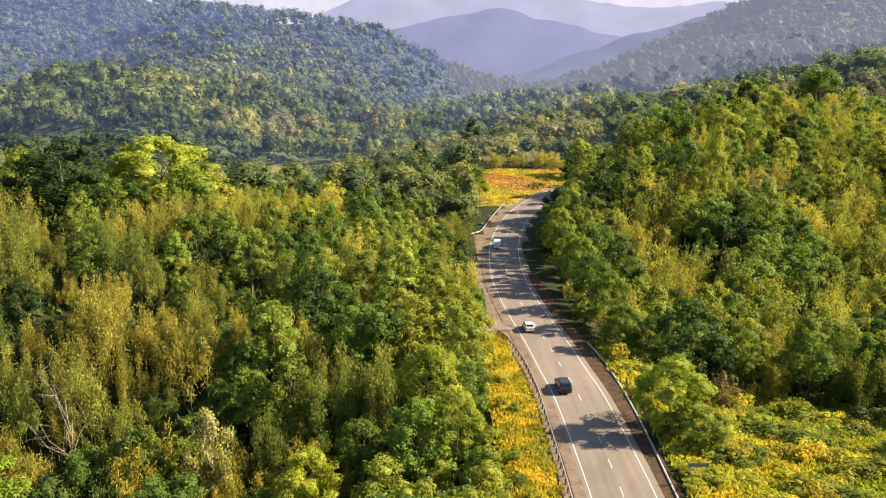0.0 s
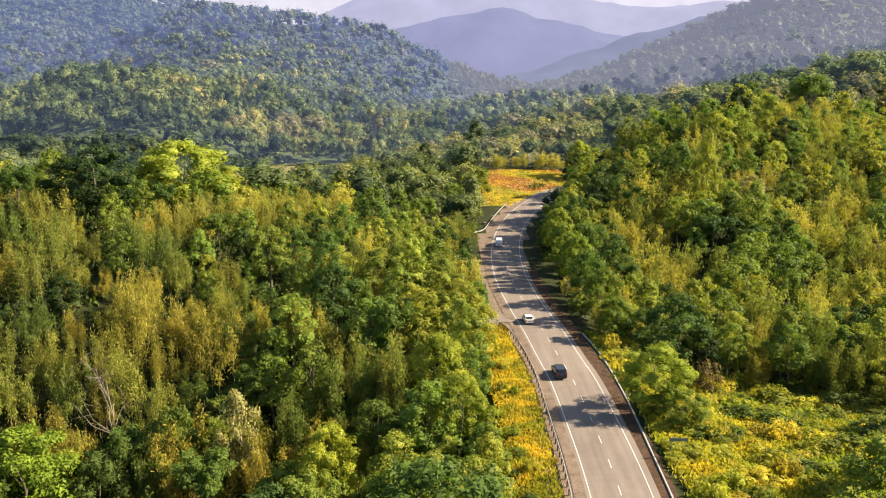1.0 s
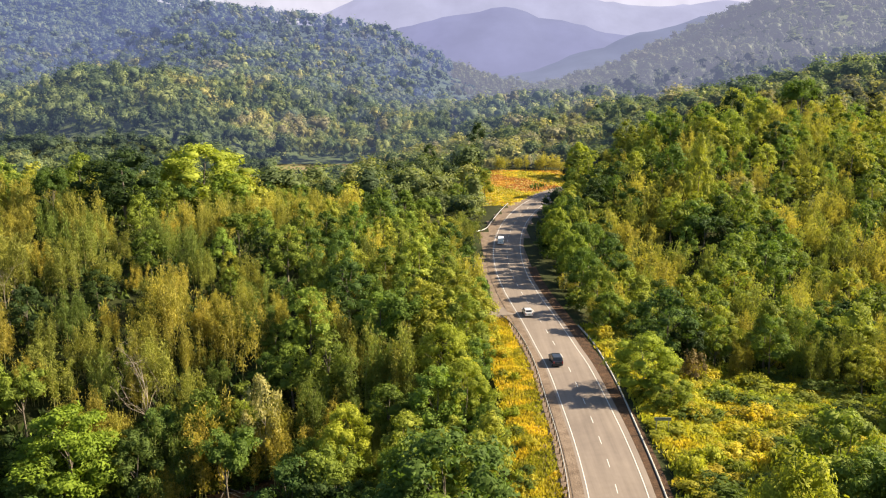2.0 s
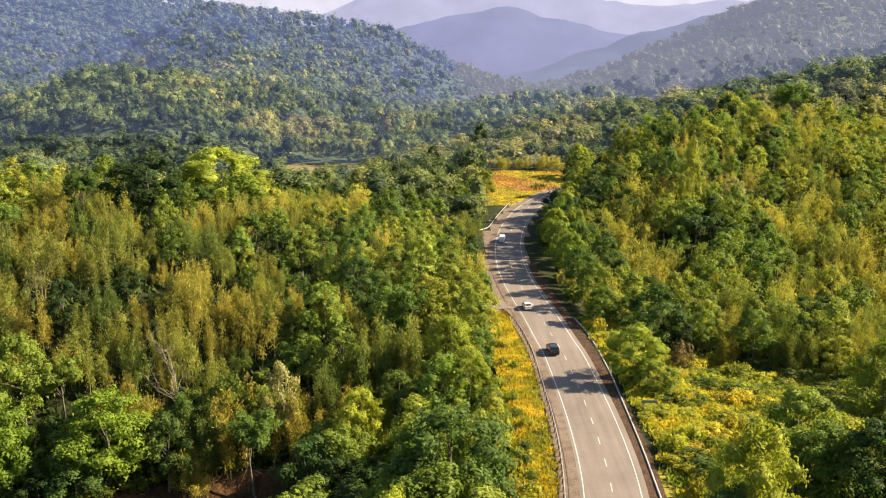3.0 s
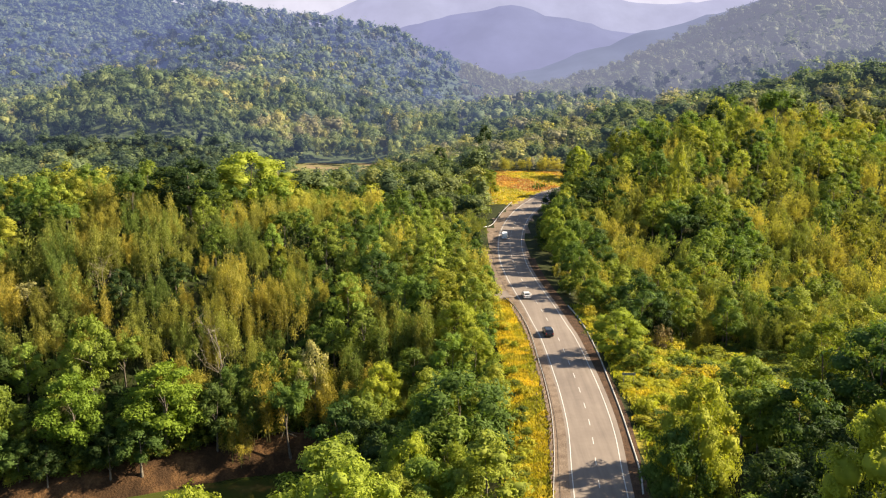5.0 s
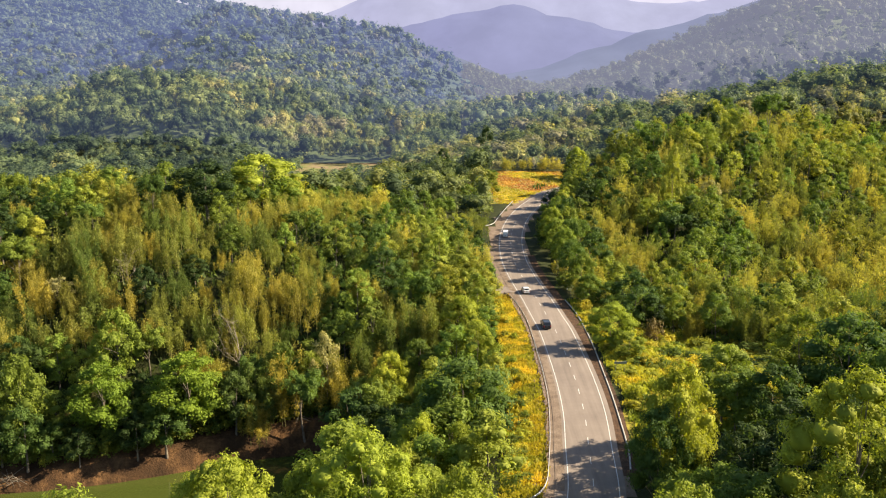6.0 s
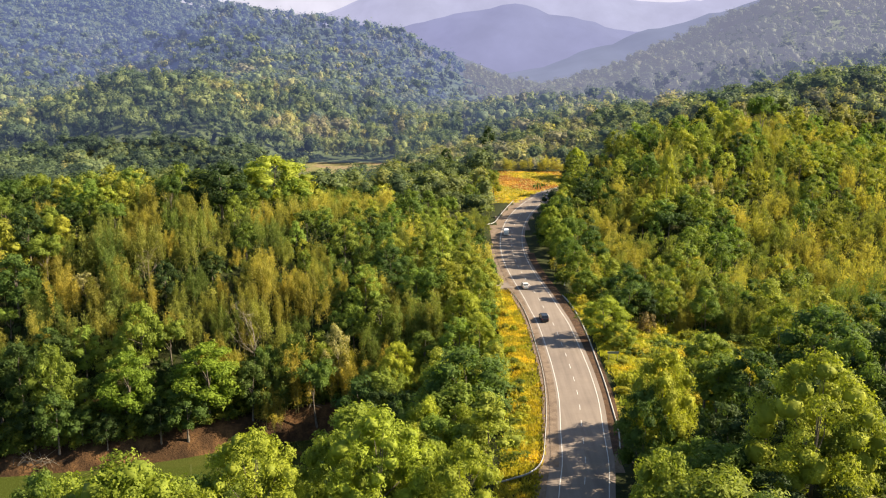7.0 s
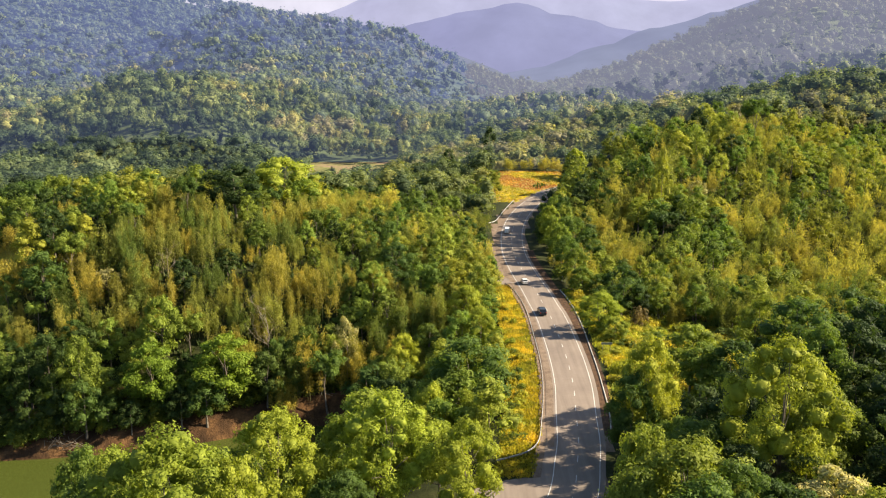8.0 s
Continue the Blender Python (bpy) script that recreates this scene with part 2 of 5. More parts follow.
# hills: x, y, reach, height
WEST_HILLS = [(-300, 1240, 130, 93), (-150, 1220, 110, 38), (-60, 1130, 100, 44), (-270, 690, 75, 33), (-180, 610, 60, 18), (-190, 850, 90, 20), (-100, 640, 70, -25), (-60, 520, 90, -16), (-230, 420, 110, -12), (-420, 560, 120, -13), (-420, 860, 110, 3), (-540, 1120, 130, -3), (-660, 1560, 230, 67), (-950, 1700, 280, 217), (-380, 1720, 200, 51), (-850, 1050, 220, 34), (0, 430, 60, 3), (-270, 1020, 70, 20), (-165, 1000, 65, 12), (-820, 1900, 190, -4), (-380, 1880, 150, 50), (-560, 1900, 120, 21), (-980, 2050, 200, -25), (-10, 1010, 70, -20), (-1130, 1850, 200, -30)]
EAST_HILLS = [(110, 560, 75, 16), (220, 620, 110, -2), (330, 880, 100, 18), (450, 960, 130, 33), (650, 1080, 200, 80), (480, 720, 150, 30), (150, 1200, 160, -28), (290, 470, 105, 19), (110, 290, 45, 6), (190, 360, 60, 3), (420, 1300, 200, 88), (160, 850, 90, 6), (60, 330, 50, 3), (225, 440, 60, 24), (150, 315, 40, -8), (330, 560, 80, 8), (370, 1050, 75, 24), (255, 1020, 60, 13), (860, 1220, 150, 90), (250, 1500, 130, -17), (520, 880, 70, -46)]
CENTRE = [(-30, -95), (-14, -50), (-2, -15), (8, 8), (14.5, 26), (17, 38.5), (18.2, 46), (19.2, 57), (20.5, 71), (21, 86), (20.9, 102),
          (20.5, 117), (19.7, 127), (18.5, 142), (16.9, 158), (16, 169), (15.3, 184), (15.6, 204), (17.3, 224.5), (20.8, 247),
          (26, 269), (32.2, 288), (40, 306), (50, 321), (66, 336), (90, 350), (120, 362)]


def smooth_line(points, step):
    """A Catmull-Rom line through the points, one sample a step."""
    p = [np.array(q, float) for q in points]
    p = [2 * p[0] - p[1], *p, 2 * p[-1] - p[-2]]
    out = []
    for a, b, c, d in zip(p, p[1:], p[2:], p[3:]):
        n = max(2, int(np.linalg.norm(c - b) / step))
        for u in np.arange(n) / n:
            out.append(0.5 * (2 * b + (c - a) * u + (2 * a - 5 * b + 4 * c - d) * u * u + (3 * b - a - 3 * c + d) * u ** 3))
    return np.array(out + [p[-2]])


ROAD = smooth_line(CENTRE, 1.0)
ROAD_T = np.gradient(ROAD, axis=0)
ROAD_T /= np.linalg.norm(ROAD_T, axis=1)[:, None]
ROAD_N = np.stack([ROAD_T[:, 1], -ROAD_T[:, 0]], 1)  # to the right


def road_z(y):
    return 0.02 * (np.clip(y, -60, 345) - 110)


def beside_road(x, y):
    """Distance from the centre line, to the right positive, and the station."""
    x, y = np.atleast_1d(np.asarray(x, float)), np.atleast_1d(np.asarray(y, float))
    off, st = np.full(x.shape, 1e4), np.zeros(x.shape, int)
    close = np.nonzero((x > -120) & (x < 220) & (y > -180) & (y < 460))[0]
    for k in np.array_split(close, max(1, len(close) // 4000)):
        dx, dy = x[k, None] - ROAD[:, 0], y[k, None] - ROAD[:, 1]
        i = np.argmin(dx * dx + dy * dy, 1)
        r = np.arange(len(k))
        side = dx[r, i] * ROAD_N[i, 0] + dy[r, i] * ROAD_N[i, 1]
        off[k], st[k] = np.sign(side) * np.hypot(dx[r, i], dy[r, i]), i
    return off, st


def step(a, b, v):
    u = np.clip((v - a) / (b - a), 0, 1)
    return u * u * (3 - 2 * u)


WATER_Z = -20.0


def north_bank(x):
    """The river's northern waterline."""
    return 85 + 0.36 * (x + 65) + 1.3 * np.sin(x / 9)


def wild(x, y):
    """The land before the road was built."""
    z = np.zeros(np.shape(x))
    for j, row in enumerate(NEAR):
        gy = np.exp(-((y - NEAR_Y[0] - j * NEAR_Y[1]) ** 2) / (2 * NEAR_S ** 2))
        for i, h in enumerate(row):
            z = z + h * gy * np.exp(-((x - NEAR_X[0] - i * NEAR_X[1]) ** 2) / (2 * NEAR_S ** 2))
    for cx, cy, s, h in WEST_HILLS + EAST_HILLS:
        z = z + h * np.exp(-((x - cx) ** 2 + (y - cy) ** 2) / (2 * s * s))
    far = step(250, 700, y)
    z = z + far * (5 * np.sin(x / 66 + y / 190 + 1.3) * step(620, 900, y) + 3 * np.sin(x / 61 + 1.3) * np.sin(y / 83) * step(560, 760, y) + 3 * np.sin(x / 37 + y / 67) * step(560, 760, y) + 1.5 * np.sin(x / 23 - y / 41 + 2))
    # the river cuts its bed across the west
    north = north_bank(x)
    south = 34 - 4 * np.sin(x / 17)
    bed = step(0, 6, north - y) * step(0, 10, y - south) * step(-18, -34, x)
    z = z * (1 - bed) + np.minimum(z, -23.0) * bed
    lip = step(-2, 5, y - north) * step(26, 8, y - north) * step(-20, -34, x)
    return z * (1 - lip) + np.minimum(z, -16.5 + 0.35 * (y - north)) * lip


def ground_z(x, y):
    x, y = np.atleast_1d(np.asarray(x, float)), np.atleast_1d(np.asarray(y, float))
    z = wild(x, y)
    off, st = beside_road(x, y)
    w = np.where(off < 0, step(-24, -11, off), step(22, 9, off))
    yr = np.where(np.abs(off) < 60, ROAD[st, 1], y)
    side = step(-16, -2, x) * step(20, 24, y) * step(38, 33, y) * (x < 14)
    w = np.maximum(w, side)
    # two clearings: the dry meadow at the bend and the bare flat in the valley
    m = step(6, 15, x) * step(60, 49, x) * step(274, 286, y) * step(392, 374, y)
    z = z * (1 - m) + (4.2 + 0.035 * (y - 300)) * m
    c = step(-150, -128, x) * step(-38, -56, x) * step(470, 495, y) * step(668, 640, y)
    z = z * (1 - c) - 19.0 * c
    return z * (1 - w) + (road_z(yr) - 0.12) * w


# ---- mesh helpers ----
def raw_mesh(name, verts, faces, materials, index=None, smooth=False):
    """A mesh from arrays of points and of equal-sided faces."""
    me = bpy.data.meshes.new(name)
    verts, faces = np.asarray(verts, np.float32), np.asarray(faces, np.int32)
    n, k = faces.shape
    me.vertices.add(len(verts))
    me.vertices.foreach_set("co", verts.ravel())
    me.loops.add(n * k)
    me.loops.foreach_set("vertex_index", faces.ravel())
    me.polygons.add(n)
    me.polygons.foreach_set("loop_start", np.arange(0, n * k, k, dtype=np.int32))
    for m in materials:
        me.materials.append(m)
    if index is not None:
        me.polygons.foreach_set("material_index", np.asarray(index, np.int32))
    if smooth:
        me.polygons.foreach_set("use_smooth", np.ones(n, bool))
    me.update(calc_edges=True)
    return me


def part(name, bm, material, parent, label=""):
    me = bpy.data.meshes.new(name)
    bm.to_mesh(me)
    bm.free()
    me.materials.append(material)
    ob = new(name, me)
    ob.parent = parent
    return tagged(ob, label)


def mesh_part(name, me, parent, label=""):
    ob = new(name, me)
    ob.parent = parent
    return tagged(ob, label)


def box_bm(size, at=(0, 0, 0), bevel=0.0, turn=None):
    bm = bmesh.new()
    m = Matrix.Translation(at) @ (turn or Matrix()) @ Matrix.Diagonal((*size, 1))
    bmesh.ops.create_cube(bm, size=1.0, matrix=m)
    if bevel:
        bmesh.ops.bevel(bm, geom=bm.edges[:], offset=bevel, segments=2, affect="EDGES", profile=0.5)
    return bm


def ribbon(line_xy, offs, zs, normals=None):
    """Strip mesh arrays along a line: columns at sideways offsets, heights above the road's grade."""
    t = np.gradient(line_xy, axis=0)
    t /= np.linalg.norm(t, axis=1)[:, None]
    nrm = np.stack([t[:, 1], -t[:, 0]], 1)
    v = []
    for o, z in zip(offs, zs):
        p = line_xy + nrm * o
        v.append(np.column_stack([p, road_z(line_xy[:, 1]) + z]))
    v = np.stack(v, 1)
    n, k = v.shape[:2]
    i = np.arange(n - 1)[:, None] * k + np.arange(k - 1)
    f = np.stack([i, i + 1, i + 1 + k, i + k], -1).reshape(-1, 4)
    return v.reshape(-1, 3), f


def tube(points, radii, sides=6):
    """A tapered bent tube: points, faces (four-sided)."""
    p = np.asarray(points, float)
    t = np.gradient(p, axis=0)
    t /= np.linalg.norm(t, axis=1)[:, None] + 1e-9
    ref = np.where(np.abs(t[:, 2:3]) > 0.9, [[1.0, 0, 0]], [[0, 0, 1.0]])
    a = np.cross(t, ref)
    a /= np.linalg.norm(a, axis=1)[:, None]
    b = np.cross(t, a)
    ang = np.arange(sides) * 2 * np.pi / sides
    v = p[:, None] + np.asarray(radii)[:, None, None] * (a[:, None] * np.cos(ang)[:, None] + b[:, None] * np.sin(ang)[:, None])
    n = len(p)
    i = np.arange(n - 1)[:, None] * sides + np.arange(sides)
    j = np.arange(n - 1)[:, None] * sides + (np.arange(sides) + 1) % sides
    f = np.stack([i, j, j + sides, i + sides], -1).reshape(-1, 4)
    return v.reshape(-1, 3), f


def gather(pieces):
    v, f, n = [], [], 0
    for a, b in pieces:
        v.append(a)
        f.append(np.asarray(b) + n)
        n += len(a)
    return np.concatenate(v), np.concatenate(f)


# ---- ground, water and distance ----
def axis(fine0, fine1, d, lo, hi):
    out, grow = list(np.arange(fine0, fine1 + 0.1, d)), d
    while out[-1] < hi:
        grow *= 1.09
        out.append(out[-1] + min(grow, 26))
    grow = d
    while out[0] > lo:
        grow *= 1.09
        out.insert(0, out[0] - min(grow, 26))
    return np.array(out)


gx, gy = axis(-120, 110, 3.0, -2600, 2600), axis(15, 400, 3.0, -500, 4300)
GX, GY = np.meshgrid(gx, gy)
GZ = ground_z(GX.ravel(), GY.ravel())
GV = np.column_stack([GX.ravel(), GY.ravel(), GZ])
i = np.arange(len(gy) - 1)[:, None] * len(gx) + np.arange(len(gx) - 1)
GF = np.stack([i, i + 1, i + 1 + len(gx), i + len(gx)], -1).reshape(-1, 4)
mid = GV[GF].mean(1)
g_off, g_st = beside_road(mid[:, 0], mid[:, 1])
zone = np.zeros(len(GF), int)
wob = 3 * np.sin(mid[:, 1] / 7) + 2.5 * np.sin(mid[:, 0] / 4.3 + 1)
zone[(g_off < -6) & (g_off > -12.5) & (mid[:, 1] > 42) & (mid[:, 1] < 145)] = 1
zone[(g_off > 8) & (mid[:, 0] < 78) & (mid[:, 1] > 58) & (mid[:, 1] < 140)] = 1
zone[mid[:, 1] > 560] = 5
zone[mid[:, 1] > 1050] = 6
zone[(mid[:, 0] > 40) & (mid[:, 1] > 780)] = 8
zone[(g_off >= -8) & (g_off <= 5) & (mid[:, 1] > 12)] = 3
zone[(mid[:, 0] > 13 + wob / 3) & (mid[:, 0] < 52) & (mid[:, 1] > 282) & (mid[:, 1] < 362 + wob) & (g_off < -6)] = 2
zone[(mid[:, 0] > -132) & (mid[:, 0] < -50 + wob) & (mid[:, 1] > 490) & (mid[:, 1] < 625 + wob)] = 7
zone[(mid[:, 0] < -20) & (mid[:, 2] < -11) & (mid[:, 1] > 20) & (mid[:, 1] < 122)] = 4
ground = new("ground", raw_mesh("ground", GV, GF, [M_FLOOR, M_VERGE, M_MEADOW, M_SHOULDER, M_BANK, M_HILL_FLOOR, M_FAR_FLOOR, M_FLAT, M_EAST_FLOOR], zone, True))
tagged(ground, "forested valley ground with dry grass and dark soil", "ground", kind="structure")

wv = np.array([(-190, 20, WATER_Z), (-22, 20, WATER_Z), (-22, 104, WATER_Z), (-190, 70, WATER_Z)], float)
water = new("water", raw_mesh("water", wv, [(0, 1, 2, 3)], [M_WATER]))
tagged(water, "still green river water between earth banks", "water", kind="structure")


line = smooth_line([(-44, 606), (-58, 590), (-70, 566), (-92, 548), (-118, 536)], 4.0)
wide = np.gradient(line, axis=0)
wide = np.column_stack([wide[:, 1], -wide[:, 0]]) / np.linalg.norm(wide, axis=1)[:, None] * (4.5 + 2 * np.sin(np.arange(len(line)) / 2))[:, None]
sv = np.concatenate([np.column_stack([line - wide, np.full(len(line), -18.9)]), np.column_stack([line + wide, np.full(len(line), -18.9)])])
i = np.arange(len(line) - 1)
stream = new("stream", raw_mesh("stream", sv, np.stack([i, i + 1, i + 1 + len(line), i + len(line)], -1), [M_WATER]))
tagged(stream, "shallow stream on the bare valley flat", "water", kind="structure")


def mountain(name, ridge, depth, material, label, seed):
    """A far range: a ridge line of x, y, height, its slopes falling away to both sides, with gullies."""
    rng = np.random.default_rng(seed)
    line = smooth_line(ridge, 40.0)
    s = np.arange(len(line))
    wob = sum(rng.uniform(0.3, 1) * np.sin(s * rng.uniform(0.2, 1.3) + rng.uniform(0, 6)) for _ in range(5)) * 4 + rng.normal(0, 2.5, len(line))
    cols = np.linspace(-1, 1, 25)
    v = []
    for c in cols:
        fall = 1 - abs(c) ** 1.25
        gully = 0.12 * abs(c) * np.sin(s * 0.55 + 2 * np.sin(c * 3))
        v.append(np.column_stack([line[:, 0] + 60 * c * np.sin(s * 0.4), line[:, 1] + c * depth, (line[:, 2] + wob * (1 - abs(c))) * (fall + gully * (1 - abs(c))) - 15]))
    v = np.stack(v, 1)
    n, k = v.shape[:2]
    i = np.arange(n - 1)[:, None] * k + np.arange(k - 1)
    f = np.stack([i, i + 1, i + 1 + k, i + k], -1).reshape(-1, 4)
    return tagged(new(name, raw_mesh(name, v.reshape(-1, 3), f, [material], None, True)), label, "mountain", kind="structure")


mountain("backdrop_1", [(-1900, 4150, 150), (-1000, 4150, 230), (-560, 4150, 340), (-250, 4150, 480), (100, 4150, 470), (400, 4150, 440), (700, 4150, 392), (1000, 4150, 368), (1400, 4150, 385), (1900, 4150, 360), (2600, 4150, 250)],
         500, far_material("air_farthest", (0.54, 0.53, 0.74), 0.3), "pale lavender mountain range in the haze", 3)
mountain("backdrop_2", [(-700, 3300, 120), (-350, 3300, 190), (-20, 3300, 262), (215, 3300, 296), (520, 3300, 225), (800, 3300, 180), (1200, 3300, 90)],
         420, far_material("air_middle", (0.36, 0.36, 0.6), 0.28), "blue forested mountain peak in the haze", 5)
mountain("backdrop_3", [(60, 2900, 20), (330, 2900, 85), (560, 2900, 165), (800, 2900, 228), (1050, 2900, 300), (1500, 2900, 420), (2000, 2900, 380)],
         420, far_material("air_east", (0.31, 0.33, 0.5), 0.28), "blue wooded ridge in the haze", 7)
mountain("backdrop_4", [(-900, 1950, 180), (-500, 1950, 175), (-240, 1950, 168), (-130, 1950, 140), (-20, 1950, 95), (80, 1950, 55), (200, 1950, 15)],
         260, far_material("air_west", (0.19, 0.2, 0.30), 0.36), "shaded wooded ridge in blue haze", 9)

# a far glowing sheet stands in for the bright cloud and sky
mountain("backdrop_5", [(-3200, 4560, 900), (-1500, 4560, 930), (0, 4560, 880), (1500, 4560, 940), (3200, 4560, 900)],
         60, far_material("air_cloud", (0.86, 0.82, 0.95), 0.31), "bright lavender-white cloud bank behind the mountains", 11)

# ---- road ----
on = (ROAD[:, 1] > -90)
LINE = ROAD[on]
road = new("road", raw_mesh("road", *ribbon(LINE, (-5.7, -4.2, 0, 4.2, 4.7), (-0.06, -0.02, 0.03, -0.02, -0.045)), [M_ASPHALT]))
tagged(road, "grey asphalt two-lane road with tree shadows", "road", kind="structure")
for s in (-1, 1):
    edge = new("edge_line", raw_mesh("edge_line", *ribbon(LINE, (s * 3.75 - 0.06, s * 3.75 + 0.06), (0.004, 0.004)), [M_PAINT]))
    edge.parent = road
arc = np.r_[0, np.cumsum(np.linalg.norm(np.diff(LINE, axis=0), axis=1))]
for a in np.arange(100.0, arc[-1] - 60, 7.0):
    s = np.linspace(a, a + 2.4, 4)
    piece = np.column_stack([np.interp(s, arc, LINE[:, 0]), np.interp(s, arc, LINE[:, 1])])
    dash = new("dash_line", raw_mesh("dash_line", *ribbon(piece, (-0.05, 0.05), (0.035, 0.035)), [M_PAINT]))
    dash.parent = road
strip = ROAD[(ROAD[:, 1] > 42) & (ROAD[:, 1] < 300)]
shoulder = new("shoulder", raw_mesh("shoulder", *ribbon(strip, (-5.66, -5.1, -4.6, -4.22), (-0.048, -0.034, -0.022, -0.012)), [M_SHOULDER]))
tagged(shoulder, "brown gravel shoulder along the guard rail", "ground", kind="structure")
SIDE = smooth_line([(14, 30), (9, 29), (4, 27.2), (0, 23.5), (-2.5, 17)], 1.0)
side_road = new("side_road", raw_mesh("side_road", *ribbon(SIDE, (-4.2, 0, 4.0), (-0.075, -0.065, -0.075)), [M_ASPHALT]))
tagged(side_road, "worn grey side road joining the main road", "road", kind="structure")
TURNOUT = smooth_line([(17, 153), (12, 152), (7, 150.5), (0, 148)], 1.0)
turnout = new("turnout", raw_mesh("turnout", *ribbon(TURNOUT, (-4.0, 0, 4.0), (-0.075, -0.07, -0.075)), [M_ASPHALT]))
tagged(turnout, "dusty asphalt turnout in the trees' shade", "road", kind="structure")


# ---- guard rails, drain and sign ----
def guard_rail(points, label, posts=True, gap=2.0):
    """A steel crash barrier: a corrugated beam on posts with spacer blocks."""
    line = smooth_line(points, 0.8)
    foot = Vector((*line[len(line) // 2], float(ground_z(*line[len(line) // 2])[0])))
    rail = new("guard_rail")
    rail.location = foot
    back = Matrix.Translation(-foot)
    base = ground_z(line[:, 0], line[:, 1])
    t = np.gradient(line, axis=0)
    t /= np.linalg.norm(t, axis=1)[:, None]
    n = np.stack([t[:, 1], -t[:, 0]], 1)
    prof = [(0.0, 0.42), (0.06, 0.47), (0.06, 0.53), (0.0, 0.58), (0.06, 0.63), (0.06, 0.69), (0.0, 0.74), (-0.03, 0.74), (-0.03, 0.42), (0.0, 0.42)]
    v = np.stack([np.column_stack([line + n * (o + 0.08), base + h + 0.05]) for o, h in prof], 1) - np.array(foot)
    r, k = v.shape[:2]
    i = np.arange(r - 1)[:, None] * k + np.arange(k - 1)
    f = np.stack([i, i + 1, i + 1 + k, i + k], -1).reshape(-1, 4)
    mesh_part("beam", raw_mesh("beam", v.reshape(-1, 3), f, [M_STEEL]), rail)
    if posts:
        arc = np.r_[0, np.cumsum(np.linalg.norm(np.diff(line, axis=0), axis=1))]
        proto = None
        for a in np.arange(0.5, arc[-1], gap):
            x, y = np.interp(a, arc, line[:, 0]), np.interp(a, arc, line[:, 1])
            q = int(np.interp(a, arc, np.arange(len(arc))))
            at = Matrix.Translation(Vector((x - n[q, 0] * 0.06, y - n[q, 1] * 0.06, float(np.interp(a, arc, base)))) - foot) @ Matrix.Rotation(math.atan2(t[q, 1], t[q, 0]), 4, "Z")
            if proto is None:
                post = part("post", box_bm((0.16, 0.14, 1.2), (0, 0, 0.2), 0.01), M_POST, rail, "rust-brown post")
                proto = post
            else:
                post = new("post", proto.data)
                post.parent = rail
            post.matrix_basis = at
    return tagged(rail, label, "guard rail", "guard rails")


guard_rail([(3.2, 37.4), (5.5, 38.6), (8.2, 40.3), (10.0, 42.6), (11.2, 46), (12.2, 53), (13.3, 62), (14.4, 75), (14.8, 88), (14.7, 103), (14.5, 117), (13.8, 128), (12.6, 137), (11.6, 142), (10.2, 146)],
           "grey galvanised steel guard rail beside dry yellow grass")
guard_rail([(8.0, 232), (11.2, 237), (14.2, 252), (17.4, 267), (21.2, 283)], "pale steel guard rail on the far bend in shade")


def drain_kerb(points):
    """A low concrete drain wall that follows the road's far edge."""
    line = smooth_line(points, 1.0)
    base = ground_z(line[:, 0], line[:, 1])
    t = np.gradient(line, axis=0)
    t /= np.linalg.norm(t, axis=1)[:, None]
    n = np.stack([t[:, 1], -t[:, 0]], 1)
    foot = np.array((*line[0], base[0]))
    prof = [(-0.12, -0.3), (-0.12, 0.2), (-0.09, 0.24), (0.09, 0.24), (0.12, 0.2), (0.12, -0.3)]
    v = np.stack([np.column_stack([line + n * o, base + h]) for o, h in prof], 1) - foot
    r, k = v.shape[:2]
    i = np.arange(r - 1)[:, None] * k + np.arange(k - 1)
    f = np.stack([i, i + 1, i + 1 + k, i + k], -1).reshape(-1, 4)
    ob = new("drain_kerb", raw_mesh("drain_kerb", v.reshape(-1, 3), f, [M_CONCRETE]))
    ob.location = foot
    return tagged(ob, "pale concrete drain kerb along reddish soil and leaves", "kerb", kind="structure")


drain_kerb([(24.6, 50), (25.6, 57), (26.3, 68), (26.9, 80), (27.3, 94), (27.6, 106), (27.5, 120), (27.0, 131), (25.8, 141)])
soil_v, soil_f = ribbon(ROAD[(ROAD[:, 1] > 48) & (ROAD[:, 1] < 190)], (4.6, 5.6, 6.9), (-0.075, -0.06, -0.04))
soil = new("soil_strip", raw_mesh("soil_strip", soil_v, soil_f, [ground_material("leaf_litter", [(0.3, (0.045, 0.03, 0.02)), (0.55, (0.085, 0.05, 0.03)), (0.8, (0.15, 0.085, 0.05))], 0.7, 4.0, 0.6)]))
tagged(soil, "reddish soil with fallen leaves beside the road", "ground", kind="structure")


def road_sign(x, y):
    z = float(ground_z(x, y)[0])
    s = new("road_sign")
    s.location = (x, y, z)
    for o in (-0.9, 0.9):
        part("post", box_bm((0.09, 0.09, 3.2), (o, 0, 1.2), 0.01), M_STEEL, s)
    board = part("board", box_bm((2.5, 0.06, 0.5), (0, -0.06, 2.5), 0.02), plain("sign_face", (0.16, 0.2, 0.19), 0.5), s, "grey-green sign board")
    part("rib", box_bm((2.4, 0.05, 0.06), (0, 0.0, 2.5), 0.01), M_STEEL, board)
    return tagged(s, "grey road sign board on two posts in grass", "road sign")


road_sign(30.4, 90)


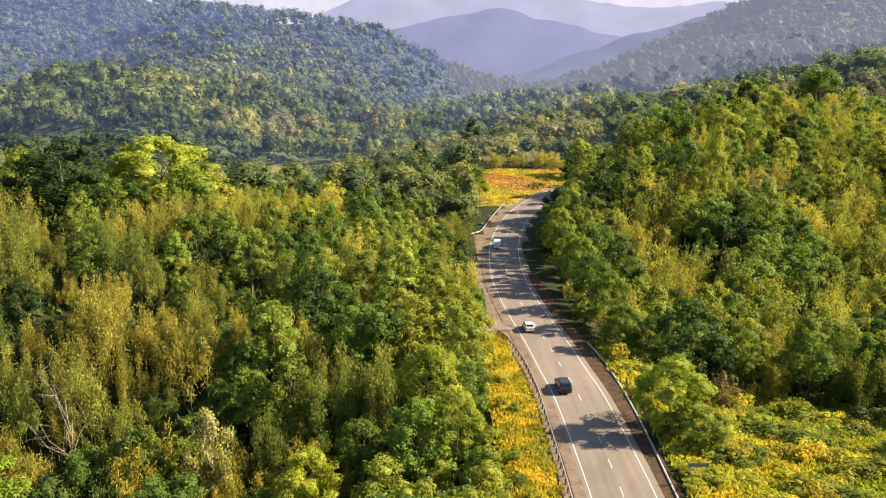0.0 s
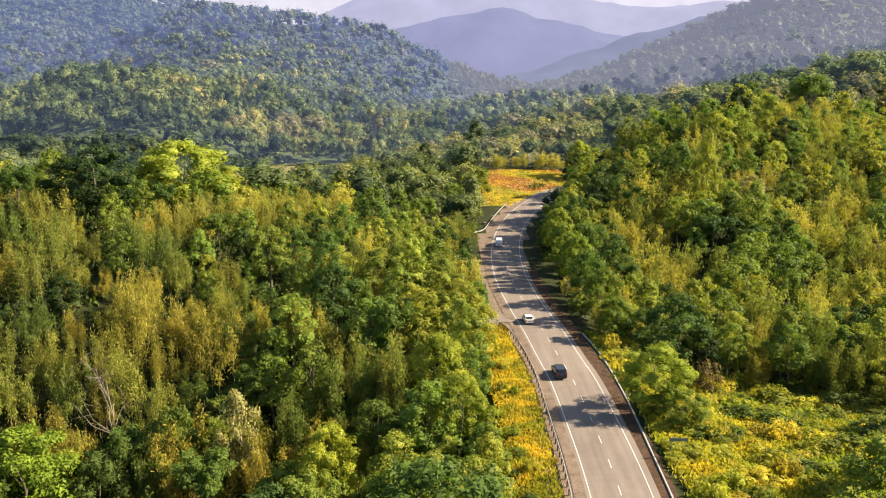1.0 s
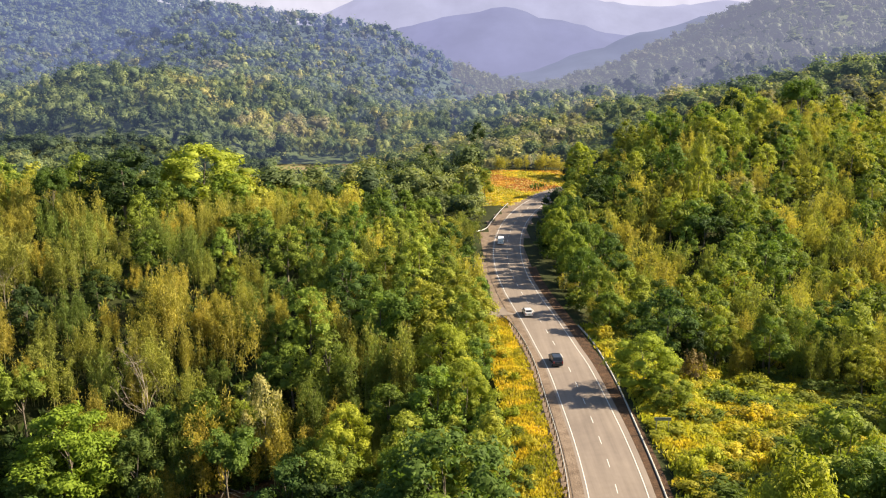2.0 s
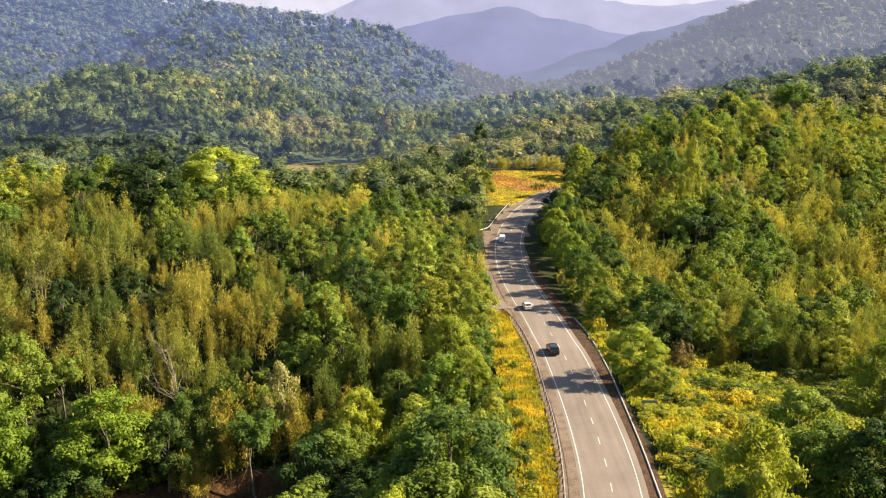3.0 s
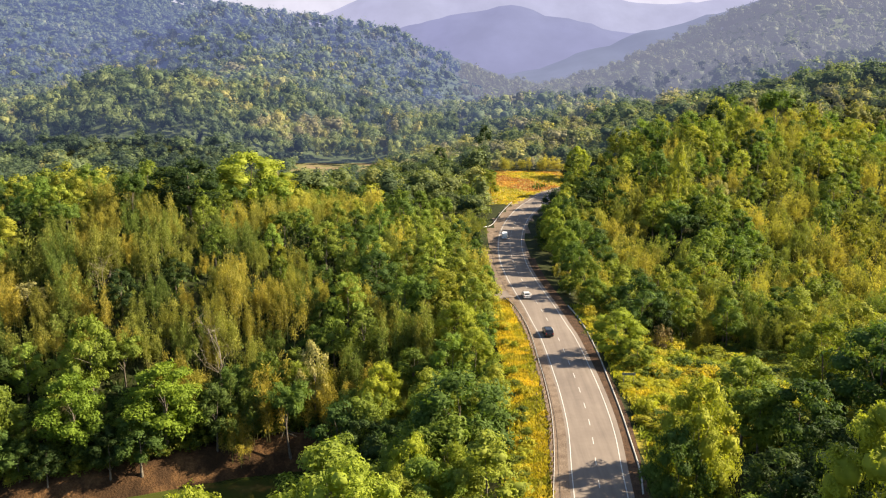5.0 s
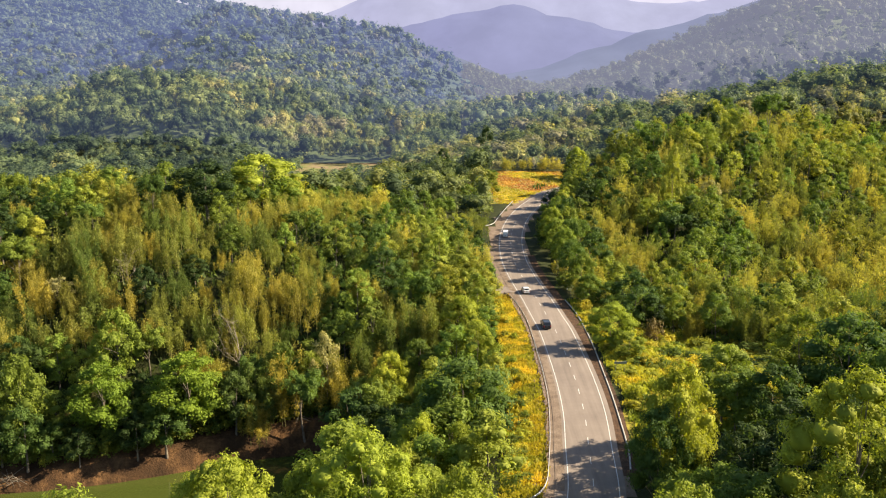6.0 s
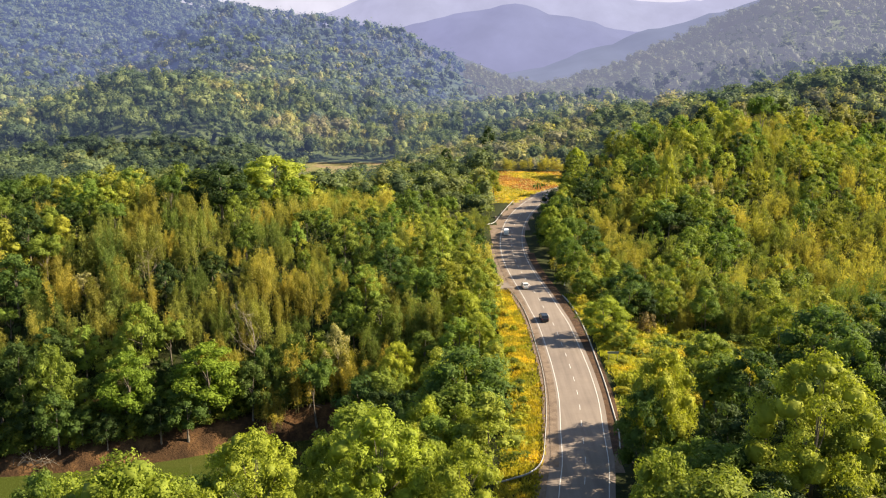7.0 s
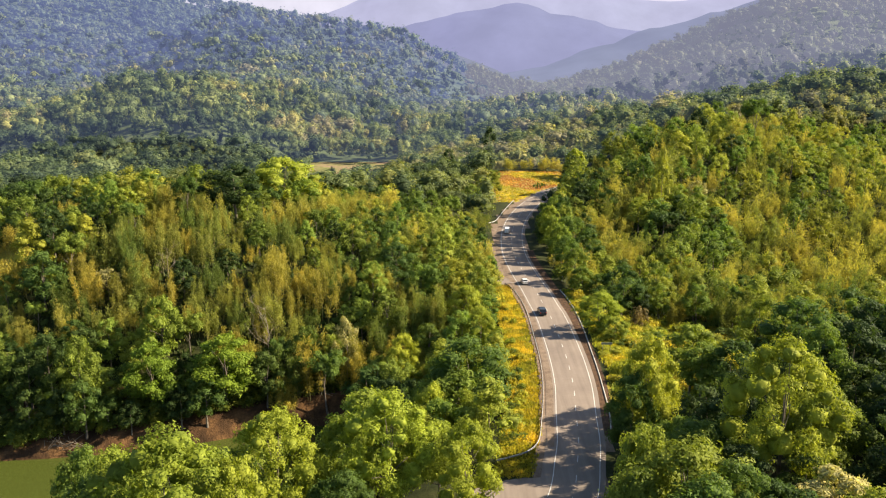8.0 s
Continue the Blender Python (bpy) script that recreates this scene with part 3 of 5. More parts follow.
def marker_post(x, y):
    """A short concrete edge marker with a bevelled head and a dark band."""
    m = new("marker_post")
    m.location = (x, y, float(ground_z(x, y)[0]))
    shaft = part("shaft", box_bm((0.3, 0.3, 1.5), (0, 0, 0.5), 0.04), plain("white_concrete", (0.7, 0.69, 0.65), 0.8, 0.2), m)
    part("band", box_bm((0.31, 0.31, 0.14), (0, 0, 0.95), 0.02), plain("band_paint", (0.03, 0.03, 0.03), 0.6), shaft, "dark painted band")
    return tagged(m, "white concrete marker post beside the road", "marker post")


marker_post(27.6, 152)


def driftwood_pile(x, y, n, seed):
    """Washed-up culms and branches lying crosswise on the bank."""
    rng = np.random.default_rng(seed)
    z = max(float(ground_z(x, y)[0]), WATER_Z)
    d = new("driftwood_pile")
    d.location = (x, y, z)
    for k in range(n):
        a, l, up = rng.uniform(0, 6.28), rng.uniform(2.0, 5.5), rng.uniform(-0.1, 0.75)
        c = np.array([rng.normal(0, 2.6), rng.normal(0, 0.9), 0.25 + 0.07 * (k % 6) + abs(up) * l * 0.35])
        h = np.array([math.cos(a), math.sin(a) * 0.6, up]) * l / 2
        pts = [c - h, c + rng.normal(0, 0.12, 3), c + h]
        mesh_part("branch", raw_mesh("branch", *tube(pts, np.array((1.0, 0.85, 0.5)) * rng.uniform(0.03, 0.075), 5), [M_BARK], None, True), d)
    return tagged(d, "pale heap of driftwood and dead bamboo on the river bank", "driftwood")


driftwood_pile(-90.0, 76.6, 34, 4)
driftwood_pile(-36.0, 96.5, 12, 6)

# ---- vehicles ----
M_GLASS, nt_g, b_g = nodes_of("car_glass", 0.06, 0.6)
b_g.inputs["Base Color"].default_value = (0.012, 0.014, 0.016, 1)
M_TYRE = plain("tyre", (0.02, 0.02, 0.02), 0.9, 0.2)
M_RIM = plain("rim", (0.4, 0.4, 0.42), 0.35, 0.5, 0.8)
M_LAMP = plain("tail_lamp", (0.35, 0.015, 0.012), 0.25, 0.5)
M_HEAD = plain("head_lamp", (0.7, 0.7, 0.68), 0.15, 0.6)
M_PLATE = plain("plate", (0.06, 0.06, 0.06), 0.6)


def vehicle(name, label, length, width, height, profile, glass_z, paint, station_y, lane, wheel=0.33):
    """A car body lofted from a side profile with tucked-in upper sides, glass panes, lamps and wheels. It faces +y."""
    q = int(np.argmin(np.abs(ROAD[:, 1] - station_y)))
    x, y = ROAD[q] + ROAD_N[q] * lane
    car = new(name)
    car.matrix_world = Matrix.Translation((x, y, float(road_z(ROAD[q, 1])) + 0.02)) @ Matrix.Rotation(math.atan2(ROAD_T[q, 1], ROAD_T[q, 0]) - math.pi / 2, 4, "Z")
    bm = bmesh.new()
    rings = []
    for side in (-1, 1):
        ring = []
        for py, pz in profile:
            tuck = 1.0 - 0.16 * max(0.0, (pz - glass_z) / max(0.1, height - glass_z)) - (0.05 if pz < 0.35 else 0)
            ring.append(bm.verts.new((side * width / 2 * tuck, py * length / 2, pz)))
        rings.append(ring)
    n = len(profile)
    for k in range(n):
        bm.faces.new((rings[0][k], rings[0][(k + 1) % n], rings[1][(k + 1) % n], rings[1][k]))
    bm.faces.new(rings[0][::-1])
    bm.faces.new(rings[1])
    bmesh.ops.recalc_face_normals(bm, faces=bm.faces[:])
    bmesh.ops.bevel(bm, geom=bm.edges[:], offset=0.07, segments=2, affect="EDGES", profile=0.6)
    body = part("body", bm, paint, car)
    top, w = height, width
    rear = [p for p in profile if p[0] < -0.5 and p[1] >= glass_z - 0.01]
    ry0, ry1 = min(p[0] for p in rear) * length / 2, max(p[0] for p in rear if p[1] > top - 0.2) * length / 2
    lean = math.atan2(ry1 - ry0, top - glass_z)
    mid_y, mid_z = (ry0 + ry1) / 2 - 0.02, (glass_z + top) / 2
    part("rear_window", box_bm((w * 0.72, 0.05, (top - glass_z) * 0.74), (0, mid_y, mid_z), 0.015, Matrix.Rotation(-lean, 4, "X")), M_GLASS, car, "dark rear window")
    front = [p for p in profile if p[0] > 0.1 and p[1] >= glass_z - 0.01]
    fy0, fy1 = max(p[0] for p in front) * length / 2, min([p[0] for p in front if p[1] > top - 0.2] or [0.1]) * length / 2
    flean = math.atan2(fy1 - fy0, top - glass_z)
    part("windscreen", box_bm((w * 0.76, 0.05, math.hypot(fy1 - fy0, top - glass_z) * 0.8), (0, (fy0 + fy1) / 2 + 0.03, mid_z), 0.015, Matrix.Rotation(-flean, 4, "X")), M_GLASS, car, "dark windscreen")
    for side in (-1, 1):
        for a, b in ((0.30, 0.02), (-0.02, -0.33), (-0.37, -0.62)):
            la, lb = a * length / 2 * 1.3, b * length / 2 * 1.3
            part("side_window", box_bm((0.04, abs(la - lb) * 0.92, (top - glass_z) * 0.62), (side * w / 2 * 0.935, (la + lb) / 2, mid_z - 0.02), 0.012, Matrix.Rotation(-side * 0.14, 4, "Y")), M_GLASS, car)
        part("tail_lamp", box_bm((0.16, 0.06, 0.34), (side * w * 0.41, -length / 2 + 0.01, glass_z - 0.22), 0.02), M_LAMP, car, "red tail lamp")
        part("headlamp", box_bm((0.3, 0.08, 0.16), (side * w * 0.36, length / 2 - 0.03, glass_z - 0.3), 0.03), M_HEAD, car)
        part("mirror", box_bm((0.18, 0.12, 0.16), (side * (w / 2 + 0.07), length * 0.26, glass_z + 0.05), 0.03), paint, car)
        for wy in (-0.31, 0.31):
            bm = bmesh.new()
            bmesh.ops.create_cone(bm, cap_ends=True, segments=20, radius1=wheel, radius2=wheel, depth=0.2, matrix=Matrix.Translation((side * (w / 2 - 0.1), wy * length, wheel - 0.01)) @ Matrix.Rotation(math.pi / 2, 4, "Y"))
            bmesh.ops.bevel(bm, geom=[e for e in bm.edges if len(e.link_faces) == 2 and any(len(f.verts) > 4 for f in e.link_faces)], offset=0.03, segments=2, affect="EDGES")
            tyre = part("wheel", bm, M_TYRE, car)
            bm = bmesh.new()
            bmesh.ops.create_cone(bm, cap_ends=True, segments=14, radius1=wheel * 0.62, radius2=wheel * 0.5, depth=0.03, matrix=Matrix.Translation((side * (w / 2 + 0.01), wy * length, wheel - 0.01)) @ Matrix.Rotation(side * math.pi / 2, 4, "Y"))
            part("rim", bm, M_RIM, tyre)
    part("bumper", box_bm((w * 0.94, 0.16, 0.22), (0, -length / 2 - 0.02, 0.42), 0.04), paint, car)
    part("plate", box_bm((0.5, 0.02, 0.14), (0, -length / 2 - 0.05, 0.72), 0.005), M_PLATE, car, "dark number plate")
    part("bumper", box_bm((w * 0.94, 0.16, 0.22), (0, length / 2 - 0.02, 0.42), 0.04), paint, car)
    return tagged(car, label, name)


VAN = [(-1, 0.28), (1, 0.28), (1, 0.62), (0.96, 0.95), (0.86, 1.15), (0.5, 1.92), (0.3, 1.98), (-0.88, 1.98), (-0.97, 1.8), (-1, 1.1)]
HATCH = [(-1, 0.3), (1, 0.3), (1, 0.6), (0.9, 0.86), (0.48, 0.98), (0.12, 1.48), (-0.1, 1.54), (-0.72, 1.5), (-0.94, 1.02), (-1, 0.8)]
SUV = [(-1, 0.34), (1, 0.34), (1, 0.72), (0.93, 0.98), (0.5, 1.08), (0.2, 1.64), (0.0, 1.72), (-0.8, 1.68), (-0.95, 1.12), (-1, 0.9)]
vehicle("van", "white passenger van driving on the grey road", 4.8, 1.8, 1.98, VAN, 1.15, plain("white_paint", (0.78, 0.78, 0.76), 0.25, 0.5, 0, 0.04), 217, -1.9)
vehicle("hatchback", "silver hatchback car driving on the road", 4.1, 1.72, 1.54, HATCH, 0.98, plain("silver_paint", (0.6, 0.58, 0.54), 0.3, 0.5, 0.2, 0.05), 148, -1.9, 0.31)
vehicle("sport_utility_car", "dark grey sport utility car on the road", 4.6, 1.85, 1.72, SUV, 1.08, plain("dark_paint", (0.025, 0.026, 0.03), 0.25, 0.5, 0.1, 0.05), 119, -1.9, 0.36)


# ---- plants ----
def leaf_cards(rng, centres, radii, n, size, slim=0.6, hang=0.0, fill=0.16, low=-0.45, loose=0.36, spray=8):
    """Leaves as pointed blades, in sprays that stand out from the shells of the lobes. spray: leaves to a spray."""
    centres, radii = np.asarray(centres, float), np.asarray(radii, float)
    area = (radii[:, 0] * radii[:, 1] + 2 * radii[:, 0] * radii[:, 2]) ** 1.0
    m = max(1, n // spray)
    k = rng.choice(len(centres), m, p=area / area.sum())
    d = rng.normal(size=(m, 3))
    d /= np.linalg.norm(d, axis=1)[:, None]
    flip = d[:, 2] < low
    d[flip, 2] *= -1
    depth = 1 - np.abs(rng.normal(0, fill, m)) + rng.normal(0, 0.17, m)
    p = centres[k] + d * radii[k] * depth[:, None]
    nrm = d / radii[k] * radii[k].mean(1)[:, None] + rng.normal(0, loose * 0.9, (m, 3)) + [0, 0, 0.25]
    nrm /= np.linalg.norm(nrm, axis=1)[:, None]
    p, nrm = np.repeat(p, spray, 0), np.repeat(nrm, spray, 0)
    n = len(p)
    off = rng.normal(0, size * (0.85 if spray > 1 else 0), (n, 3))
    p = p + off - nrm * (0.55 * np.sum(off * nrm, 1) + 0.28 * np.sum(off * off, 1) / size)[:, None]
    nrm = nrm + rng.normal(0, loose * 0.8, (n, 3)) + off / size * 0.25
    nrm /= np.linalg.norm(nrm, axis=1)[:, None]
    t = np.cross(nrm, rng.normal(size=(n, 3))) + [0, 0, -hang * 1.6]
    t -= nrm * np.sum(t * nrm, 1)[:, None] * (1 - min(1, hang))
    t /= np.linalg.norm(t, axis=1)[:, None] + 1e-9
    b = np.cross(nrm, t)
    s = size * rng.uniform(0.65, 1.35, n)[:, None]
    v = np.stack([p - t * s * 0.45 + b * s * slim * 0.5, p - t * s * 0.4 - b * s * slim * 0.5, p + t * s * 0.6], 1)
    return v.reshape(-1, 3), np.arange(3 * n).reshape(-1, 3)


# a rounded lump of leaf mass
_ball = bmesh.new()
bmesh.ops.create_cube(_ball, size=2.0)
bmesh.ops.subdivide_edges(_ball, edges=_ball.edges[:], cuts=1, use_grid_fill=True)
_ball.verts.index_update()
BALL_V = np.array([v.co.normalized()[:] for v in _ball.verts])
BALL_T = np.array([[f.verts[i].index for i in t] for f in _ball.faces for t in ((0, 1, 2), (0, 2, 3))])
_ball.free()


_ico = bmesh.new()
bmesh.ops.create_icosphere(_ico, subdivisions=1, radius=1.0)
ICO_V = np.array([v.co[:] for v in _ico.verts])
ICO_T = np.array([[v.index for v in f.verts] for f in _ico.faces])
_ico.free()


def cores(rng, centres, radii, share, fine=True):
    """Shaded leaf mass inside the lobes, as uneven lumps."""
    out = []
    for c, r in zip(centres, radii):
        ball = BALL_V if fine else ICO_V
        v = ball * (1 + rng.normal(0, 0.13, (len(ball), 1))) * np.asarray(r) * share + c
        out.append((v, BALL_T if fine else ICO_T))
    return gather(out)


def crown_lobes(rng, height, spread, first, shape, count):
    """Lobe centres and radii of a crown: 'round', 'tall', 'cone' or 'flat'."""
    c, r = [], []
    depth = height - first
    for j in range(count):
        u = (j + 0.5) / count
        a = j * 2.399 + rng.uniform(-0.5, 0.5)
        if shape == "round":
            w = math.sqrt(max(0.05, 1 - (2 * u - 0.85) ** 2)) * 0.62
        elif shape == "tall":
            w = 0.5 * math.sin(math.pi * (0.15 + 0.8 * u)) + 0.06
        elif shape == "cone":
            w = 0.66 * (1 - u) + 0.05
        else:
            w = 0.66 * rng.uniform(0.3, 1)
            u = 0.55 + 0.4 * u
        rad = spread * rng.uniform(0.3, 0.46) * (1.1 - 0.35 * u) * min(1.0, (10 / count) ** 0.42)
        z = first + depth * (0.12 + 0.76 * u)
        w *= rng.uniform(0.75, 1.2)
        c.append((math.cos(a) * spread * w, math.sin(a) * spread * w, min(z, height - rad * 0.75)))
        r.append((rad, rad * rng.uniform(0.85, 1.15), rad * rng.uniform(0.68, 0.9)))
    return np.array(c), np.array(r)


def trunk_of(rng, height, first, centres, thick, limbs=6):
    n = 7
    top = height * 0.68
    z = np.linspace(-0.6, top, n)
    drift = np.cumsum(rng.normal(0, 0.12, (n, 2)), 0) * (z[:, None] > 0.5)
    spine = np.column_stack([drift, z])
    rad = thick * (1 - 0.85 * np.linspace(0, 1, n)) * np.r_[1.35, np.ones(n - 1)]
    out = [tube(spine[::2] if limbs < 5 else spine, rad[::2] if limbs < 5 else rad, 6)]
    for c in centres[rng.permutation(len(centres))[:limbs]]:
        z0 = max(first * 0.75, min(c[2] - 1.2, top * 0.9) * rng.uniform(0.6, 0.9))
        s = np.array([np.interp(z0, z, spine[:, 0]), np.interp(z0, z, spine[:, 1]), z0])
        m = s * 0.5 + c * 0.5 + rng.normal(0, 0.25, 3)
        r0 = np.interp(z0, z, rad) * 0.55
        out.append(tube([s, m, c], [r0, r0 * 0.7, r0 * 0.25], 4))
    return gather(out)


def tree(name, seed, height, spread, first, shape, lobes, n, size, material, label, category="tree", bark=M_BARK, slim=0.6, hang=0.0, core=0.66, thick=None, limbs=6, loose=0.36):
    rng = np.random.default_rng(seed)
    c, r = crown_lobes(rng, height, spread, first, shape, lobes)
    t = new(name)
    mesh_part("trunk", raw_mesh("trunk", *trunk_of(rng, height, first, c, thick or height * 0.017, limbs), [bark], None, True), t)
    leaves = gather([cores(rng, c[::2], r[::2], core, n > 3000), leaf_cards(rng, c, r, n, size, slim, hang, loose=loose)])
    mesh_part("crown", raw_mesh("crown", *leaves, [material]), t)
    return tagged(t, label, category)


def bamboo(name, seed, height, spread, culms, n, size, label, leaf):
    """A clump of bamboo: arching culms, each with a plume of hanging slim leaves."""
    rng = np.random.default_rng(seed)
    t = new(name)
    tubes, c, r = [], [], []
    for k in range(culms):
        a = rng.uniform(0, 6.28)
        reach = spread * rng.uniform(0.05, 0.5)
        h = height * rng.uniform(0.5, 1.0)
        u = np.linspace(0, 1, 4)
        root = rng.normal(0, spread * 0.42, 2)
        bend = u ** 2.2 * reach * 0.72
        pts = np.column_stack([root[0] + np.cos(a) * bend, root[1] + np.sin(a) * bend, u * h - 0.14 * h * u ** 5 - 0.3])
        tubes.append(tube(pts, 0.055 * (1.1 - u), 3))
        for v in np.linspace(0.26, 1.0, 8):
            q = [np.interp(v, u, pts[:, i]) for i in range(3)]
            c.append(q + rng.normal(0, 0.2, 3))
            w = (0.2 + 1.0 * math.sin(math.pi * (0.18 + 0.8 * (v - 0.26) / 0.74))) * rng.uniform(0.4, 0.8)
            r.append((w, w, h * 0.075))
    tagged(mesh_part("stem", raw_mesh("stem", *gather(tubes), [M_CULM]), t), kind="stuff")
    mesh_part("foliage", raw_mesh("foliage", *leaf_cards(rng, c, r, n, size, 0.3, 0.8, 0.35, -1.0, spray=4), [leaf]), t)
    return tagged(t, label, "bamboo")


def bare_tree(name, seed, height, label):
    rng = np.random.default_rng(seed)
    t = new(name)
    z = np.linspace(-0.5, height * 0.6, 6)
    spine = np.column_stack([np.cumsum(rng.normal(0, 0.15, (6, 2)), 0), z])
    trunk = mesh_part("trunk", raw_mesh("trunk", *tube(spine, 0.085 * (1 - 0.6 * np.linspace(0, 1, 6)), 6), [M_PALE], None, True), t)
    for k in range(11):
        i = rng.integers(2, 6)
        s, a = spine[i], rng.uniform(0, 6.28)
        reach = height * rng.uniform(0.16, 0.34)
        e = s + np.array([math.cos(a) * reach, math.sin(a) * reach, height * rng.uniform(0.12, 0.38)])
        m = (s + e) / 2 + rng.normal(0, 0.3, 3)
        out = [tube([s, m, e], [0.03, 0.02, 0.01], 4)]
        for _ in range(5):
            b = m + (e - m) * rng.uniform(0, 0.8)
            out.append(tube([b, b + rng.normal(0, 0.5, 3) + [0, 0, 0.3], b + rng.normal(0, 0.9, 3) + [0, 0, 0.7]], [0.018, 0.012, 0.006], 3))
        mesh_part("branch", raw_mesh("branch", *gather(out), [M_PALE]), t)
    return tagged(t, label, "bare tree")


AWAY = Matrix.Translation((0, 0, -400))
KINDS = {}


def kind(key, makers):
    KINDS[key] = makers


# the near ones carry small leaves, those farther off larger and fewer
kind("broad_near", [tree("broadleaf_tree", 10 + k, 16, 7.2, 3.5, s, 26, 6400, 0.47, M_BROAD, "green broadleaf tree with a full irregular crown", slim=0.62) for k, s in enumerate(("round", "round", "tall"))])
kind("lime_near", [tree("lime_tree", 20 + k, 16, 7.6, 3.0, "round", 28, 6400, 0.48, M_LIME_NEAR, "bright yellow-green broadleaf tree in sunlight", slim=0.6) for k in range(2)])
kind("broad_front", [tree("broadleaf_tree", 14 + k, 16, 7.2, 3.0, "round", 34, 12500, 0.36, M_BROAD, "green broadleaf tree with a full irregular crown") for k in range(2)])
kind("lime_front", [tree("lime_tree", 26 + k, 16, 7.6, 2.6, "round", 36, 12500, 0.37, M_LIME_NEAR, "bright yellow-green broadleaf tree in sunlight") for k in range(2)])
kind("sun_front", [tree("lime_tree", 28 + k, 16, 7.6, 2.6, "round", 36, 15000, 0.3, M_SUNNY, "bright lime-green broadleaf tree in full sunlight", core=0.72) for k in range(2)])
NAMES = {"round": "broadleaf_tree", "tall": "slender_tree", "flat": "spreading_tree"}
SHAPES = (("round", "tall", "round", "flat"), ("round", "cone", "tall"), ("round", "tall", "round"))
for far, (n, size, lobes, limbs) in {"": (4200, 0.39, 20, 4), "_far": (1700, 0.56, 14, 3)}.items():
    kind("broad" + far, [tree(NAMES[s], 30 + k, 14, 5.4, 2.6, s, lobes, n, size, M_BROAD, "green broadleaf tree in dense forest", limbs=limbs, loose=0.3) for k, s in enumerate(SHAPES[0])])
    kind("lime" + far, [tree("conical_tree" if s == "cone" else "lime_tree", 40 + k, 14, 5.4, 2.2, s, lobes, n, size, M_LIME, "yellow-green broadleaf tree lit by low sun", limbs=limbs, loose=0.3) for k, s in enumerate(SHAPES[1])])
    kind("dark" + far, [tree("evergreen_tree", 50 + k, 15, 5.4, 2.6, s, lobes, n, size, M_DARK, "dark green evergreen tree in dense forest", limbs=limbs, loose=0.3) for k, s in enumerate(SHAPES[2])])
    kind("bamboo" + far, [bamboo("bamboo_clump", 60 + k, 14, 5.0, 13 if not far else 10, 5600 if not far else 2400, 0.44 if not far else 0.68, "yellow-green bamboo clump with feathery plumes", M_PALE_BAMBOO if far else M_BAMBOO) for k in range(4)])
kind("bank_tree", [tree("broadleaf_tree", 18, 19, 7.6, 3.2, "round", 26, 9000, 0.5, leaf_material("leaf_fresh", (0.13, 0.182, 0.02), (0.118, 0.17, 0.02), (0.106, 0.16, 0.019), 0.36), "fresh green broad-leaved tree hanging over the river bank")])
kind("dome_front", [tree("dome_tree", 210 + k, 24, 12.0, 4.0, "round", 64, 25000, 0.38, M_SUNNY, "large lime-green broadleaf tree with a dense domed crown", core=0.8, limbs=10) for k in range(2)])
kind("slender", [tree("slender_tree", 33, 18, 5.0, 2.0, "tall", 24, 5000, 0.4, M_BROAD, "tall slender green tree above the forest", limbs=4)])
kind("spreading", [tree("spreading_tree", 36, 24, 9.0, 9.0, "flat", 20, 4200, 0.55, M_BROAD, "tall spreading tree with a bare trunk on the slope", limbs=8)])
kind("shrub", [tree("shrub", 70 + k, 4.2, 2.6, 0.4, "round", 7, 420, 0.54, M_SHRUB, "leafy green shrub at the forest edge", "shrub", thick=0.07, limbs=2) for k in range(3)])
kind("crest", [tree("lime_tree", 25, 18, 10, 0.8, "round", 52, 9500, 0.56, leaf_material("leaf_crest", (0.25, 0.285, 0.04), (0.245, 0.28, 0.04), (0.24, 0.275, 0.04), 0.45), "tall bright lime-green tree on the forest crest", core=0.8)])
kind("mound", [tree("vine_mound", 90 + k, 2.4, 3.0, 0.1, "round", 10, 900, 0.42, M_MOUND, "yellow-green mound of creeper and tall grass", "undergrowth", thick=0.05, limbs=1) for k in range(3)])
kind("dry", [tree("dry_shrub", 96, 4.2, 3.0, 0.3, "round", 8, 900, 0.4, leaf_material("leaf_dry", (0.2, 0.15, 0.06), (0.19, 0.14, 0.06), (0.17, 0.13, 0.055), 0.3), "brownish dry shrub with withered leaves", "shrub", thick=0.06, limbs=3)])
kind("pale", [tree("pale_tree", 97 + k, 12, 4.2, 3.0, "round", 14, 2600, 0.42, leaf_material("leaf_pale", (0.3, 0.27, 0.11), (0.26, 0.245, 0.1), (0.22, 0.22, 0.085), 0.35), "small tree with sparse pale yellowish leaves", core=0.12, bark=M_PALE) for k in range(2)])
kind("bare", [bare_tree("bare_tree", 80 + k, 13, "pale leafless tree with thin bare branches") for k in range(2)])
for some in KINDS.values():
    for p in some:
        p.matrix_basis = AWAY
used = set()
TALL = {"broad_near": 16, "lime_near": 16, "broad": 14, "lime": 14, "dark": 15, "bamboo": 14, "shrub": 4.2, "mound": 2.4, "crest": 18, "dry": 4.2, "bare": 13}
WIDE = {"broad_near": 7.2, "lime_near": 7.6, "broad": 5.4, "lime": 5.4, "dark": 5.4, "bamboo": 5.0, "shrub": 2.6, "mound": 3.0, "crest": 10, "dry": 3.0, "bare": 4.0}
TALL["broad_front"], WIDE["broad_front"], TALL["lime_front"], WIDE["lime_front"] = 16, 7.2, 16, 7.6
TALL["sun_front"], WIDE["sun_front"] = 16, 7.6
TALL["pale"], WIDE["pale"], TALL["dome_front"], WIDE["dome_front"] = 12, 4.2, 24, 12.0
TALL["bank_tree"], WIDE["bank_tree"] = 19, 7.6
